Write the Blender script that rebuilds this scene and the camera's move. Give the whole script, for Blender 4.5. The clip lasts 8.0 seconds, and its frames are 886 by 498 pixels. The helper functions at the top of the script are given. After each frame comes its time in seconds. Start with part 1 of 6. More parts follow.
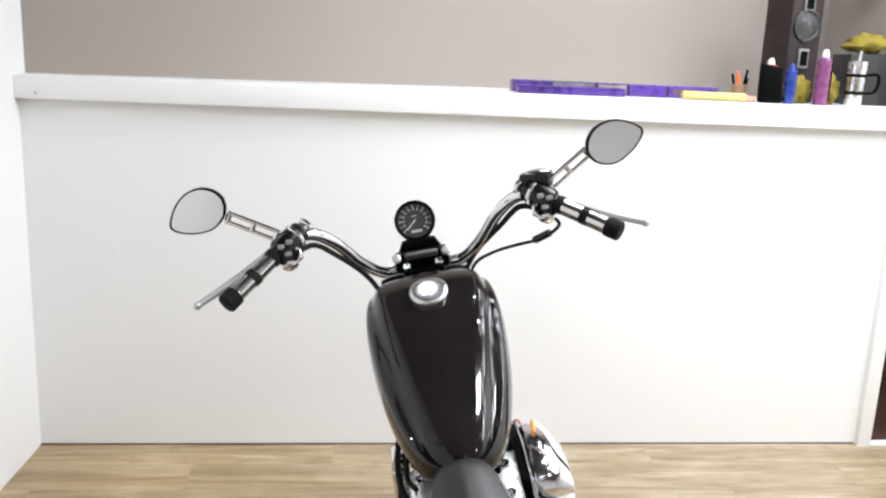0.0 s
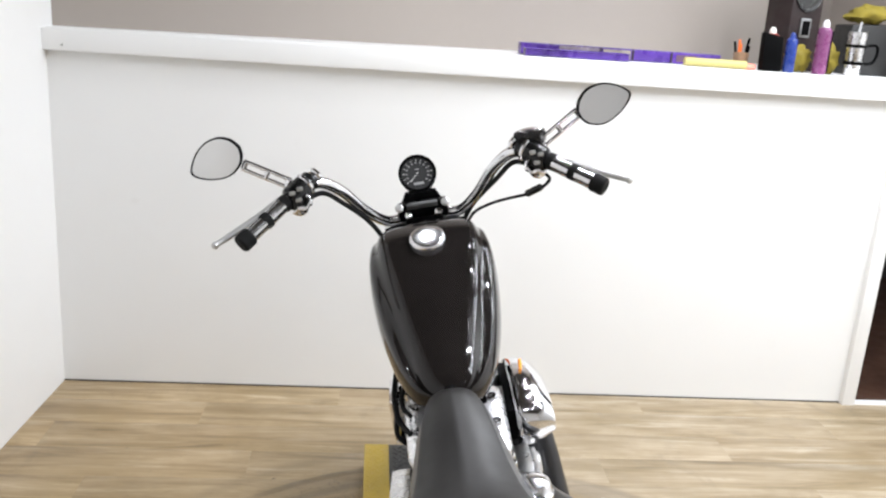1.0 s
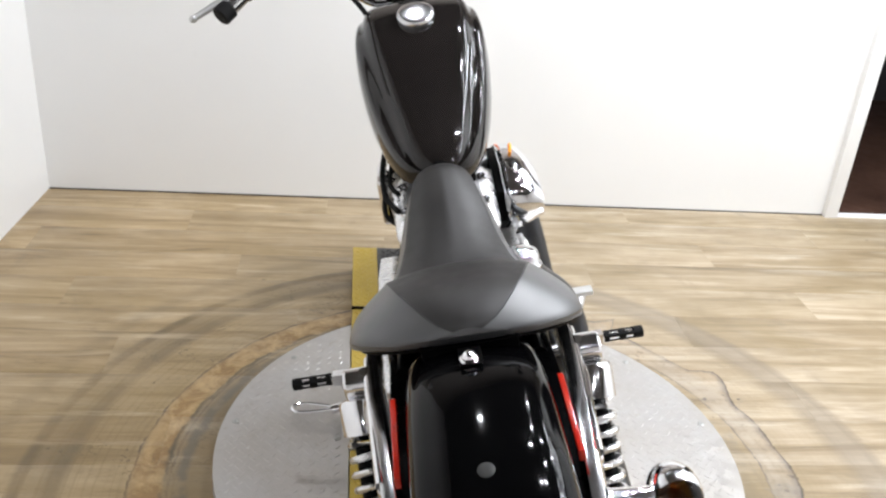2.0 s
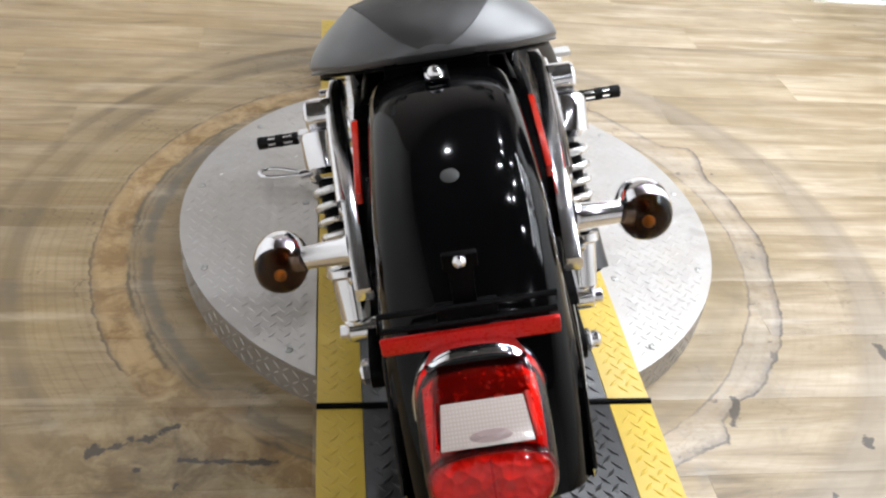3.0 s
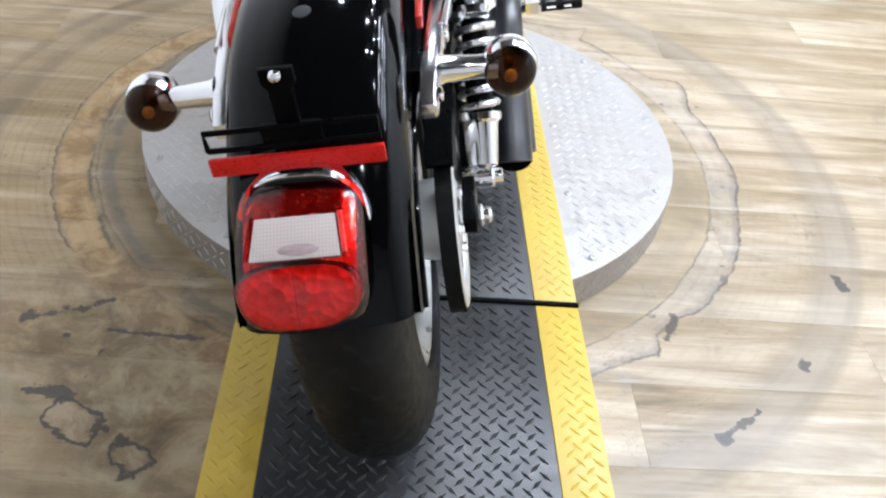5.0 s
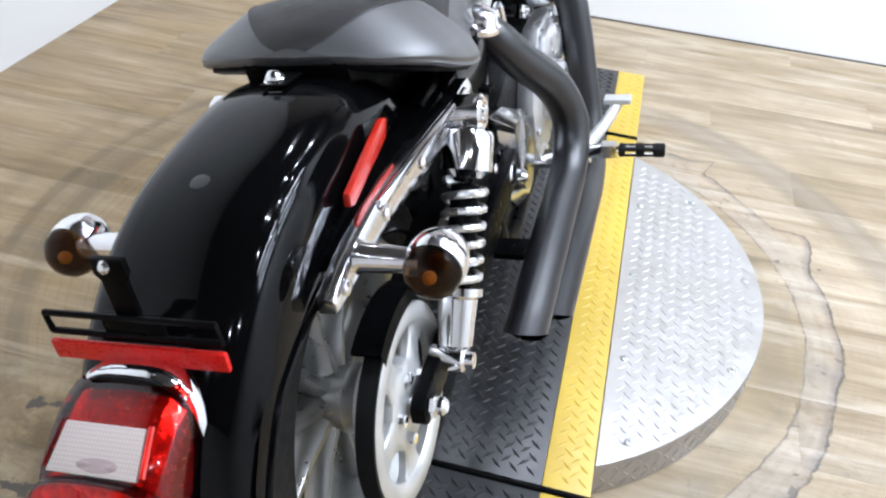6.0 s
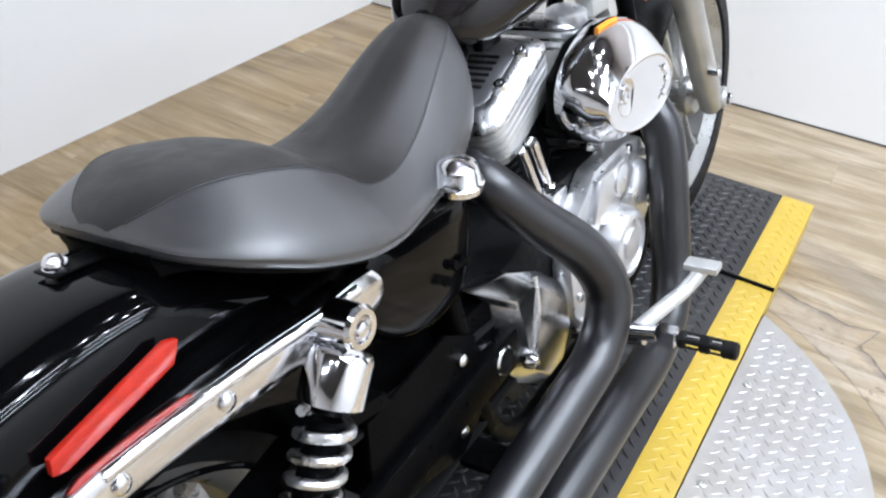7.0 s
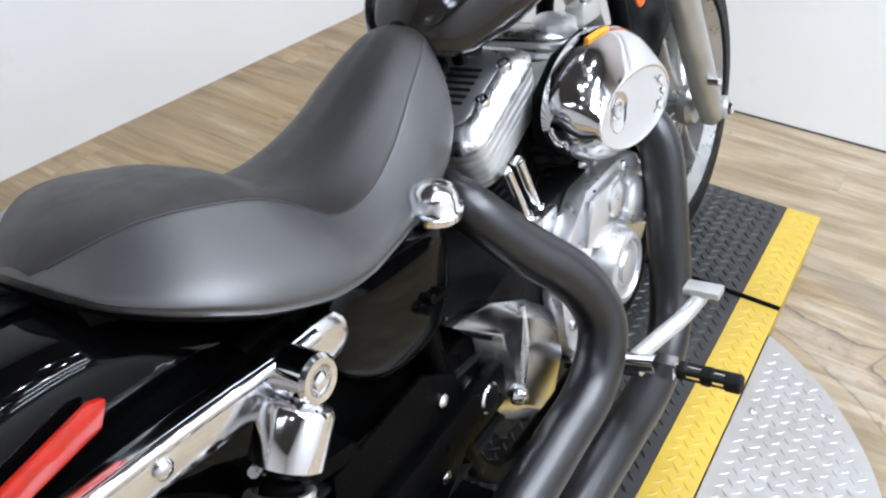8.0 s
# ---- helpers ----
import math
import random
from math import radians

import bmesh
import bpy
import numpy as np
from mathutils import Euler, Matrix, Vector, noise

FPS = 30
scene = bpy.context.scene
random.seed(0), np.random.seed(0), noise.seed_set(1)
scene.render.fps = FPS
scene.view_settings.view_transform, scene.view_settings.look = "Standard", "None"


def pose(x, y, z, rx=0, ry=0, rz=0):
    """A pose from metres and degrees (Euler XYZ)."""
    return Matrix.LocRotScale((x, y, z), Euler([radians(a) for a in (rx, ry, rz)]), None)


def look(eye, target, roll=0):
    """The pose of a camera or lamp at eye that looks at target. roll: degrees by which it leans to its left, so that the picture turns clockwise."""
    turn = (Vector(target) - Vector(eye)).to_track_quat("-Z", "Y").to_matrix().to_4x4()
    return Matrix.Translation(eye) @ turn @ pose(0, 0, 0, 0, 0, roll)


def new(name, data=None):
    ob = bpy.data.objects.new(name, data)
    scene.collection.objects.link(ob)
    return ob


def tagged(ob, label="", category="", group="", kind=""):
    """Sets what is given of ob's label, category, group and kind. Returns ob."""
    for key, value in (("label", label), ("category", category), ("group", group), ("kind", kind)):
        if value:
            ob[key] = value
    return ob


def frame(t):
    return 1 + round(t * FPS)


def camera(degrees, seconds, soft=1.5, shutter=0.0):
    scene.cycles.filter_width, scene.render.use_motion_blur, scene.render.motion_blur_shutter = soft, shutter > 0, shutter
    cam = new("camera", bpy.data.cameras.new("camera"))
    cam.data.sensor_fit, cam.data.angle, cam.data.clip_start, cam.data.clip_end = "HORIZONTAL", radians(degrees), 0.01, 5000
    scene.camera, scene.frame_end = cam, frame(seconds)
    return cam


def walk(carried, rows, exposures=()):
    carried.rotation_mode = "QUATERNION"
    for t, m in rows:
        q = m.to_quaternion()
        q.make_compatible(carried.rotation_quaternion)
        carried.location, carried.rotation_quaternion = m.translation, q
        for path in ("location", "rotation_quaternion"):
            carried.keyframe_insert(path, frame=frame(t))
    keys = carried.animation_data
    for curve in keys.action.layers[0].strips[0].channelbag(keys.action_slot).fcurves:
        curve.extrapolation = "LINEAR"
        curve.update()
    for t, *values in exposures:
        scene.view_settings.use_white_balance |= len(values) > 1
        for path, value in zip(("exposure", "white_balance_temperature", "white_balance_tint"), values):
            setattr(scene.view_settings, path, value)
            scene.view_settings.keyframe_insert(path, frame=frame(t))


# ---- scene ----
cam = camera(54.4, 8.0, 2.3)
PATH = [
    (0, (-0.347, -1.453, 1.495), (-0.142, 0.486, 1.049), 2.6),
    (0.3, (-0.361, -1.541, 1.534), (-0.167, 0.405, 1.119), 3.9),
    (0.5, (-0.357, -1.576, 1.543), (-0.207, 0.378, 1.144), 4.0),
    (0.8, (-0.336, -1.592, 1.527), (-0.174, 0.347, 1.066), 4.7),
    (1, (-0.328, -1.599, 1.505), (-0.151, 0.321, 0.972), 3.9),
    (1.2, (-0.327, -1.603, 1.477), (-0.137, 0.297, 0.884), 3.7),
    (2.3, (-0.319, -1.615, 1.345), (-0.071, 0.105, 0.354), 5.5),
    (2.5, (-0.312, -1.617, 1.317), (-0.043, 0.054, 0.252), 6.0),
    (3, (-0.299, -1.633, 1.253), (-0.02, -0.081, 0.023), 6.8),
    (3.5, (-0.283, -1.654, 1.198), (0.031, -0.217, -0.157), 8.1),
    (4, (-0.272, -1.678, 1.16), (0.085, -0.34, -0.284), 9.0),
    (4.2, (-0.27, -1.687, 1.149), (0.097, -0.377, -0.317), 9.2),
    (5.3, (0.028, -1.751, 1.215), (0.007, -0.18, -0.022), 5.6),
    (5.5, (0.09, -1.735, 1.244), (-0.069, -0.159, 0.023), 3.7),
    (5.8, (0.176, -1.619, 1.235), (-0.144, -0.039, 0.052), 2.6),
    (6, (0.19, -1.514, 1.228), (-0.094, 0.05, 0.015), 5.7),
    (6.2, (0.223, -1.412, 1.237), (-0.072, 0.138, 0.010), 5.2),
    (6.5, (0.3, -1.267, 1.228), (-0.205, 0.26, 0.039), 1.7),
    (6.8, (0.36, -1.122, 1.245), (-0.382, 0.289, 0.038), 1.6),
    (7, (0.402, -1.035, 1.245), (-0.388, 0.365, 0.055), 3.3),
    (7.2, (0.431, -0.976, 1.25), (-0.393, 0.422, 0.081), 2.4),
    (7.5, (0.42, -0.925, 1.235), (-0.383, 0.502, 0.086), 2.4),
    (7.7, (0.427, -0.931, 1.243), (-0.387, 0.492, 0.098), 2.1),
    (8, (0.385, -0.946, 1.22), (-0.417, 0.456, 0.039), 2.6),
]
EXPOSURES = [(0, -0.93, 6500, 10), (0.5, -0.97, 6500, 10), (1, -0.99, 6500, 10), (2.5, -0.88, 6500, 10), (3, -0.83, 6420, 10), (4, -0.75, 6250, 10), (5.5, -0.71, 5850, 10), (6, -0.75, 5850, 10), (7, -0.88, 5980, 10), (8, -0.94, 6020, 10)]
walk(cam, [(t, look(eye, target, roll)) for t, eye, target, roll in PATH], EXPOSURES)

# ---- light ----
world = bpy.data.worlds.new("world")
scene.world = world
world.use_nodes = True
world.node_tree.nodes["Background"].inputs[0].default_value = (0.9, 0.95, 1.0, 1)
world.node_tree.nodes["Background"].inputs[1].default_value = 0.02

CEIL = 3.0
# the last three, unseen far behind, are added to brighten the rear
SPOTS = [(0.65, 1.35), (0.55, 0.95), (0.9, 0.75), (0.3, 0.5), (0.8, 0.15), (0.35, -0.35), (0.6, -0.3), (0.85, -0.95), (-0.6, 1.12), (1.35, 0.5), (1.6, -0.3), (1.0, -2.2), (0.15, -2.5), (-0.2, -3.0), (-0.85, -3.3)]
TUBES = [(x, y) for y in (-0.55, 0.80) for x in (1.45, 1.95, 2.45)]


def lamp(name, shape, size, size_y, watts, m, colour=(0.945, 0.967, 1.02)):
    data = bpy.data.lights.new(name, "AREA")
    data.shape, data.size, data.energy, data.color = shape, size, watts, colour
    if shape == "RECTANGLE":
        data.size_y = size_y
    ob = new(name, data)
    ob.matrix_world = m
    return ob


for x, y in SPOTS:
    lamp("spot_light", "DISK", 0.06, 0, 13, pose(x, y, CEIL - 0.075))
for x, y in TUBES:
    lamp("tube_light", "RECTANGLE", 0.05, 1.15, 38, pose(x, y, CEIL - 0.085), (0.92, 0.967, 1.03))

# ---- materials ----


def mat(name, colour, rough=0.5, metal=0.0, coat=0.0, spec=0.5):
    m = bpy.data.materials.new(name)
    m.use_nodes = True
    b = m.node_tree.nodes["Principled BSDF"]
    b.inputs["Base Color"].default_value = (*colour, 1)
    b.inputs["Roughness"].default_value = rough
    b.inputs["Metallic"].default_value = metal
    b.inputs["Coat Weight"].default_value = coat
    b.inputs["Coat Roughness"].default_value = 0.03
    b.inputs["Specular IOR Level"].default_value = spec
    return m


class Nodes:
    """Shortcuts for wiring a material's nodes."""

    def __init__(self, m):
        self.t = m.node_tree
        self.b = self.t.nodes["Principled BSDF"]

    def add(self, kind, operation="", data_type="", blend_type="", noise_dimensions="", bands_direction=""):
        n = self.t.nodes.new(kind)
        if operation:
            n.operation = operation
        if data_type:
            n.data_type = data_type
        if blend_type:
            n.blend_type = blend_type
        if noise_dimensions:
            n.noise_dimensions = noise_dimensions
        if bands_direction:
            n.bands_direction = bands_direction
        return n

    def link(self, a, b):
        self.t.links.new(a, b)

    def math(self, op, a, b=None):
        n = self.add("ShaderNodeMath", operation=op)
        for i, v in enumerate((a, b)):
            if v is None:
                continue
            if isinstance(v, (int, float)):
                n.inputs[i].default_value = v
            else:
                self.link(v, n.inputs[i])
        return n.outputs[0]

    def noise(self, scale, vector=None, detail=3.0, rough=0.55, distort=0.0):
        n = self.add("ShaderNodeTexNoise")
        n.inputs["Scale"].default_value, n.inputs["Detail"].default_value = scale, detail
        n.inputs["Roughness"].default_value, n.inputs["Distortion"].default_value = rough, distort
        if vector is not None:
            self.link(vector, n.inputs["Vector"])
        return n.outputs["Fac"]

    def ramp(self, fac, stops):
        n = self.add("ShaderNodeValToRGB")
        e = n.color_ramp.elements
        while len(e) < len(stops):
            e.new(0.5)
        for i, (p, c) in enumerate(stops):
            e[i].position = p
            e[i].color = (*c, 1) if len(c) == 3 else c
        self.link(fac, n.inputs[0])
        return n.outputs[0]

    def mix(self, fac, a, b, mode="MIX"):
        n = self.add("ShaderNodeMix", data_type="RGBA", blend_type=mode)
        for i, v in ((0, fac), (6, a), (7, b)):
            if isinstance(v, (int, float)):
                n.inputs[i].default_value = v
            elif isinstance(v, tuple):
                n.inputs[i].default_value = (*v, 1)
            else:
                self.link(v, n.inputs[i])
        return n.outputs[2]

    def bump(self, height, strength=0.2, dist=0.002):
        n = self.add("ShaderNodeBump")
        n.inputs["Strength"].default_value, n.inputs["Distance"].default_value = strength, dist
        self.link(height, n.inputs["Height"])
        self.link(n.outputs[0], self.b.inputs["Normal"])

    def coords(self, scale=(1, 1, 1), kind="Object"):
        c = self.add("ShaderNodeTexCoord")
        m = self.add("ShaderNodeMapping")
        m.inputs["Scale"].default_value = scale
        self.link(c.outputs[kind], m.inputs[0])
        return m.outputs[0]

    def place(self):
        return self.add("ShaderNodeNewGeometry").outputs["Position"]


def varied(name, colour, rough=0.5, metal=0.0, coat=0.0, spread=0.12, scale=9.0, grain=0.0, rough_spread=0.1, grain_scale=180.0):
    """A plain surface with faint blotches, uneven gloss and a fine grain."""
    m = mat(name, colour, rough, metal, coat)
    n = Nodes(m)
    v = n.coords()
    f = n.noise(scale, v, 4)
    lo, hi = tuple(c * (1 - spread) for c in colour), tuple(min(1, c * (1 + spread)) for c in colour)
    n.link(n.ramp(f, [(0.3, lo), (0.7, hi)]), n.b.inputs["Base Color"])
    g = n.noise(scale * 4, v, 4)
    lo, hi = max(0.0, rough - rough_spread), min(1.0, rough + rough_spread)
    n.link(n.ramp(g, [(0.35, (lo,) * 3), (0.7, (hi,) * 3)]), n.b.inputs["Roughness"])
    if grain:
        n.bump(n.noise(grain_scale, v, 3), grain, 0.001)
    return m


BLACK_PAINT = varied("black_paint", (0.0014, 0.0014, 0.0016), 0.08, 0, 0.17, 0.2, 6, rough_spread=0.02)
# brown lift over plain black stands in for the room's reflection
TANK_PAINT = varied("tank_paint", (0.012, 0.0101, 0.0094), 0.11, 0, 0.7, 0.2, 6, rough_spread=0.02)
for m in (BLACK_PAINT, TANK_PAINT):
    Nodes(m).b.inputs["Specular IOR Level"].default_value = 0.08
CHROME = varied("chrome", (0.84, 0.84, 0.86), 0.085, 1.0, 0, 0.04, 12, rough_spread=0.03)
POLISHED = varied("polished_aluminium", (0.80, 0.80, 0.81), 0.30, 1.0, 0, 0.1, 14, 0.05, 0.08)
HAZY = varied("hazy_aluminium", (0.74, 0.74, 0.75), 0.35, 0.85, 0, 0.10, 10, 0.03, 0.08)
DARK_SATIN = varied("dull_satin_metal", (0.36, 0.36, 0.37), 0.40, 0.9, 0, 0.10, 10, 0.03, 0.05)
SHELL = varied("bright_polished_shell", (0.80, 0.80, 0.82), 0.17, 1.0, 0, 0.03, 9, rough_spread=0.04)
PALE_SILVER = varied("pale_machined_metal", (0.60, 0.60, 0.59), 0.40, 0.65, 0, 0.12, 14, 0.08, 0.08)
SATIN_SILVER = varied("satin_silver", (0.38, 0.38, 0.37), 0.36, 0.9, 0, 0.2, 11, 0.1, 0.1)
CAST = varied("cast_aluminium", (0.46, 0.46, 0.44), 0.45, 0.7, 0, 0.15, 16, 0.2, 0.1)
EXHAUST = varied("satin_black_coating", (0.006, 0.006, 0.0078), 0.33, 0.0, 0, 0.05, 5, 0.0, 0.004)
BLACK_METAL = varied("black_powder_coat", (0.0016, 0.0016, 0.0018), 0.36, 0.0, 0, 0.25, 15, 0.15, 0.1)
GLOSS_BLACK = varied("gloss_black_casting", (0.004, 0.004, 0.004), 0.24, 0.0, 0, 0.25, 20, 0.05, 0.08)
BLACK_PLASTIC = varied("black_plastic", (0.0018, 0.0018, 0.002), 0.5, 0.0, 0, 0.25, 20, 0.12, 0.1)
TYRE = varied("tyre_rubber", (0.0045, 0.0045, 0.0047), 0.58, 0, 0, 0.3, 18, 0.2, 0.1)
RUBBER = varied("rubber", (0.008, 0.008, 0.008), 0.7, 0.0, 0, 0.3, 18, 0.25, 0.1)
ENGINE_BLACK = varied("engine_black", (0.007, 0.007, 0.0075), 0.55, 0, 0, 0.3, 20, 0.3, 0.1)
VINYL = varied("seat_vinyl", (0.012, 0.0118, 0.0132), 0.47, 0, 1.0, 0.12, 7, 0.2, 0.04, 420)
Nodes(VINYL).b.inputs["Coat Roughness"].default_value = 0.52
SEAT_TOP = varied("matte_seat_top", (0.0115, 0.0100, 0.0092), 0.50, 0, 0.0, 0.2, 9, 0.25, 0.06, 420)
SEAM = varied("seam_thread", (0.030, 0.030, 0.031), 0.6, 0, 0, 0.2, 40)
for m, v in ((BLACK_METAL, 0.045), (BLACK_PLASTIC, 0.05), (RUBBER, 0.15), (TYRE, 0.2), (ENGINE_BLACK, 0.2), (GLOSS_BLACK, 0.4), (VINYL, 1.0), (SEAT_TOP, 0.58), (EXHAUST, 0.8)):
    Nodes(m).b.inputs["Specular IOR Level"].default_value = v
RED_REFLECT = varied("red_reflector", (0.55, 0.010, 0.007), 0.3, 0, 0.1, 0.1, 60, 0.3, 0.05, 500)
SIDE_RED = varied("bright_red_reflector", (0.42, 0.018, 0.008), 0.14, 0, 0.6, 0.1, 60, 0.2, 0.05, 500)
AMBER = varied("amber_bulb", (1.0, 0.33, 0.02), 0.3, 0, 0, 0.1, 200)
ORANGE = varied("orange_plastic", (0.85, 0.17, 0.03), 0.4, 0, 0, 0.1, 20)
WHITE_INK = mat("white_ink", (0.75, 0.75, 0.72), 0.5)
DIAL = varied("dial_black", (0.028, 0.028, 0.029), 0.5, 0, 0, 0.1, 30)
MIRROR_GLASS = mat("mirror_glass", (0.86, 0.87, 0.88), 0.015, 1.0)
LIGHT_GREY = mat("grey_print", (0.4, 0.4, 0.4), 0.5)


def glassy(name, colour, rough=0.03, ior=1.45):
    m = mat(name, colour, rough)
    b = m.node_tree.nodes["Principled BSDF"]
    b.inputs["Transmission Weight"].default_value, b.inputs["IOR"].default_value = 1.0, ior
    return m


SMOKE = glassy("smoked_lens", (0.20, 0.15, 0.12), 0.02, 1.2)
RED_LENS = mat("red_lens", (0.8, 0.03, 0.02), 0.03)
lens = Nodes(RED_LENS)
clear, gloss, both, rise = (lens.add("ShaderNode" + k) for k in ("BsdfTransparent", "BsdfGlossy", "MixShader", "Fresnel"))
clear.inputs["Color"].default_value = (1.0, 0.085, 0.055, 1)
gloss.inputs["Roughness"].default_value = 0.04
rise.inputs["IOR"].default_value = 1.55
lens.link(rise.outputs[0], both.inputs[0])
lens.link(clear.outputs[0], both.inputs[1])
lens.link(gloss.outputs[0], both.inputs[2])
lens.link(both.outputs[0], lens.t.nodes["Material Output"].inputs["Surface"])
CLEAR_LENS = varied("frosted_lens", (0.56, 0.50, 0.47), 0.2, 0, 0.6, 0.12, 60, 0.1, 0.05, 200)
ribs = Nodes(CLEAR_LENS)
v = ribs.coords()
w1, w2 = ribs.add("ShaderNodeTexWave", bands_direction="X"), ribs.add("ShaderNodeTexWave", bands_direction="Y")
for w in (w1, w2):
    w.inputs["Scale"].default_value = 95.0
    ribs.link(v, w.inputs["Vector"])
cells = ribs.math("MULTIPLY", w1.outputs["Fac"], w2.outputs["Fac"])
ribs.link(ribs.ramp(cells, [(0.0, (0.45, 0.38, 0.34)), (0.5, (0.51, 0.44, 0.40))]), ribs.b.inputs["Base Color"])
ribs.bump(cells, 0.08, 0.001)
RED_BRIGHT = varied("bright_red_rib", (0.62, 0.012, 0.005), 0.16, 0, 0.8, 0.5, 34, 0.3, 0.05, 120)
LAMP_FACETS = mat("faceted_lamp_reflector", (0.8, 0.75, 0.7), 0.28, 0.15)
facet = Nodes(LAMP_FACETS)
cells = facet.add("ShaderNodeTexVoronoi")
cells.inputs["Scale"].default_value = 95.0
facet.link(facet.coords(), cells.inputs["Vector"])
facet.link(facet.ramp(cells.outputs["Color"], [(0.15, (0.66, 0.58, 0.50)), (0.6, (0.84, 0.78, 0.72)), (0.95, (0.95, 0.92, 0.88))]), facet.b.inputs["Base Color"])
facet.bump(cells.outputs["Distance"], 0.8, 0.006)
for m, v in ((RED_BRIGHT, 0.5), (RED_REFLECT, 0.2), (SIDE_RED, 0.3)):
    Nodes(m).b.inputs["Specular IOR Level"].default_value = v
LAMP_CORE = varied("lamp_reflector_core", (0.60, 0.55, 0.52), 0.22, 0.75, 0, 0.25, 30, 0.5, 0.1, 160)


def wall_paint(name, colour, rough=0.5):
    m = mat(name, colour, rough)
    n = Nodes(m)
    p = n.place()
    f = n.noise(0.9, p, 4)
    g = n.noise(6, p, 4)
    lo = tuple(c * 0.96 for c in colour)
    a = n.ramp(f, [(0.3, lo), (0.7, colour)])
    scuff = n.ramp(g, [(0.70, (1, 1, 1)), (0.82, (0.93, 0.92, 0.91))])
    n.link(n.mix(1.0, a, scuff, "MULTIPLY"), n.b.inputs["Base Color"])
    n.bump(n.noise(140, p, 3), 0.12, 0.001)
    return m


WALL = wall_paint("white_wall_paint", (0.84, 0.84, 0.83))
TRIM = wall_paint("white_trim_paint", (0.85, 0.85, 0.84), 0.4)
# beige carrying part of the alcove's shade as a darker tone
BEIGE = wall_paint("shaded_beige_paint", (0.33, 0.292, 0.260))
# near-black paint standing in for shade: unlit room, foot of the wall
SHADE_DARK = wall_paint("shade_dark_paint", (0.05, 0.045, 0.045))
CEILING = wall_paint("dark_ceiling_paint", (0.05, 0.047, 0.045), 0.8)
GREY_WALL = wall_paint("light_grey_wall_paint", (0.74, 0.73, 0.72), 0.7)


# holes worn in the floor and tears: line ends and half width
HOLES = [(-0.56, -0.845, -0.53, -0.865, 0.034), (-0.445, -0.915, -0.43, -0.925, 0.028), (0.549, -0.832, 0.555, -0.828, 0.011), (0.555, -0.83, 0.635, -0.765, 0.003), (0.76, -0.652, 0.765, -0.645, 0.010), (0.923, -0.417, 0.925, -0.39, 0.007), (-0.625, -0.795, -0.56, -0.800, 0.010), (-0.612, -0.668, -0.610, -0.668, 0.004)]
# bearing and distance of the veneer's torn edge round the turntable, and of its sound inner edge
TORN = [(0, 0.804), (8, 0.80), (20, 0.807), (28.5, 0.872), (30, 0.868), (32.5, 0.81), (43, 0.81), (52, 0.826), (53.5, 0.905), (55.5, 0.85), (64, 0.812), (90, 0.805), (207, 0.804), (217, 0.796), (225, 0.798), (228, 0.82), (231, 0.838), (233.5, 0.815), (237, 0.79), (243, 0.785), (285, 0.77), (295, 0.782), (301.5, 0.778), (306.9, 0.796), (309.5, 0.763), (314.5, 0.757), (319.5, 0.785), (332, 0.79), (342, 0.787), (350.5, 0.784), (356, 0.798), (360, 0.804)]
SOUND = [(0, 0.722), (8, 0.728), (40, 0.73), (90, 0.72), (180, 0.715), (222, 0.714), (228.2, 0.658), (229.5, 0.658), (232.5, 0.712), (300, 0.712), (331, 0.714), (345, 0.72), (360, 0.722)]
TEARS = [(-0.554, -0.573, -0.64, -0.607, 0.001), (-0.60, -0.600, -0.69, -0.630, 0.007), (-0.54, -0.652, -0.37, -0.660, -0.002), (-0.535, -0.66, -0.555, -0.80, -0.008), (0.53, -0.53, 0.50, -0.60, 0.002)]


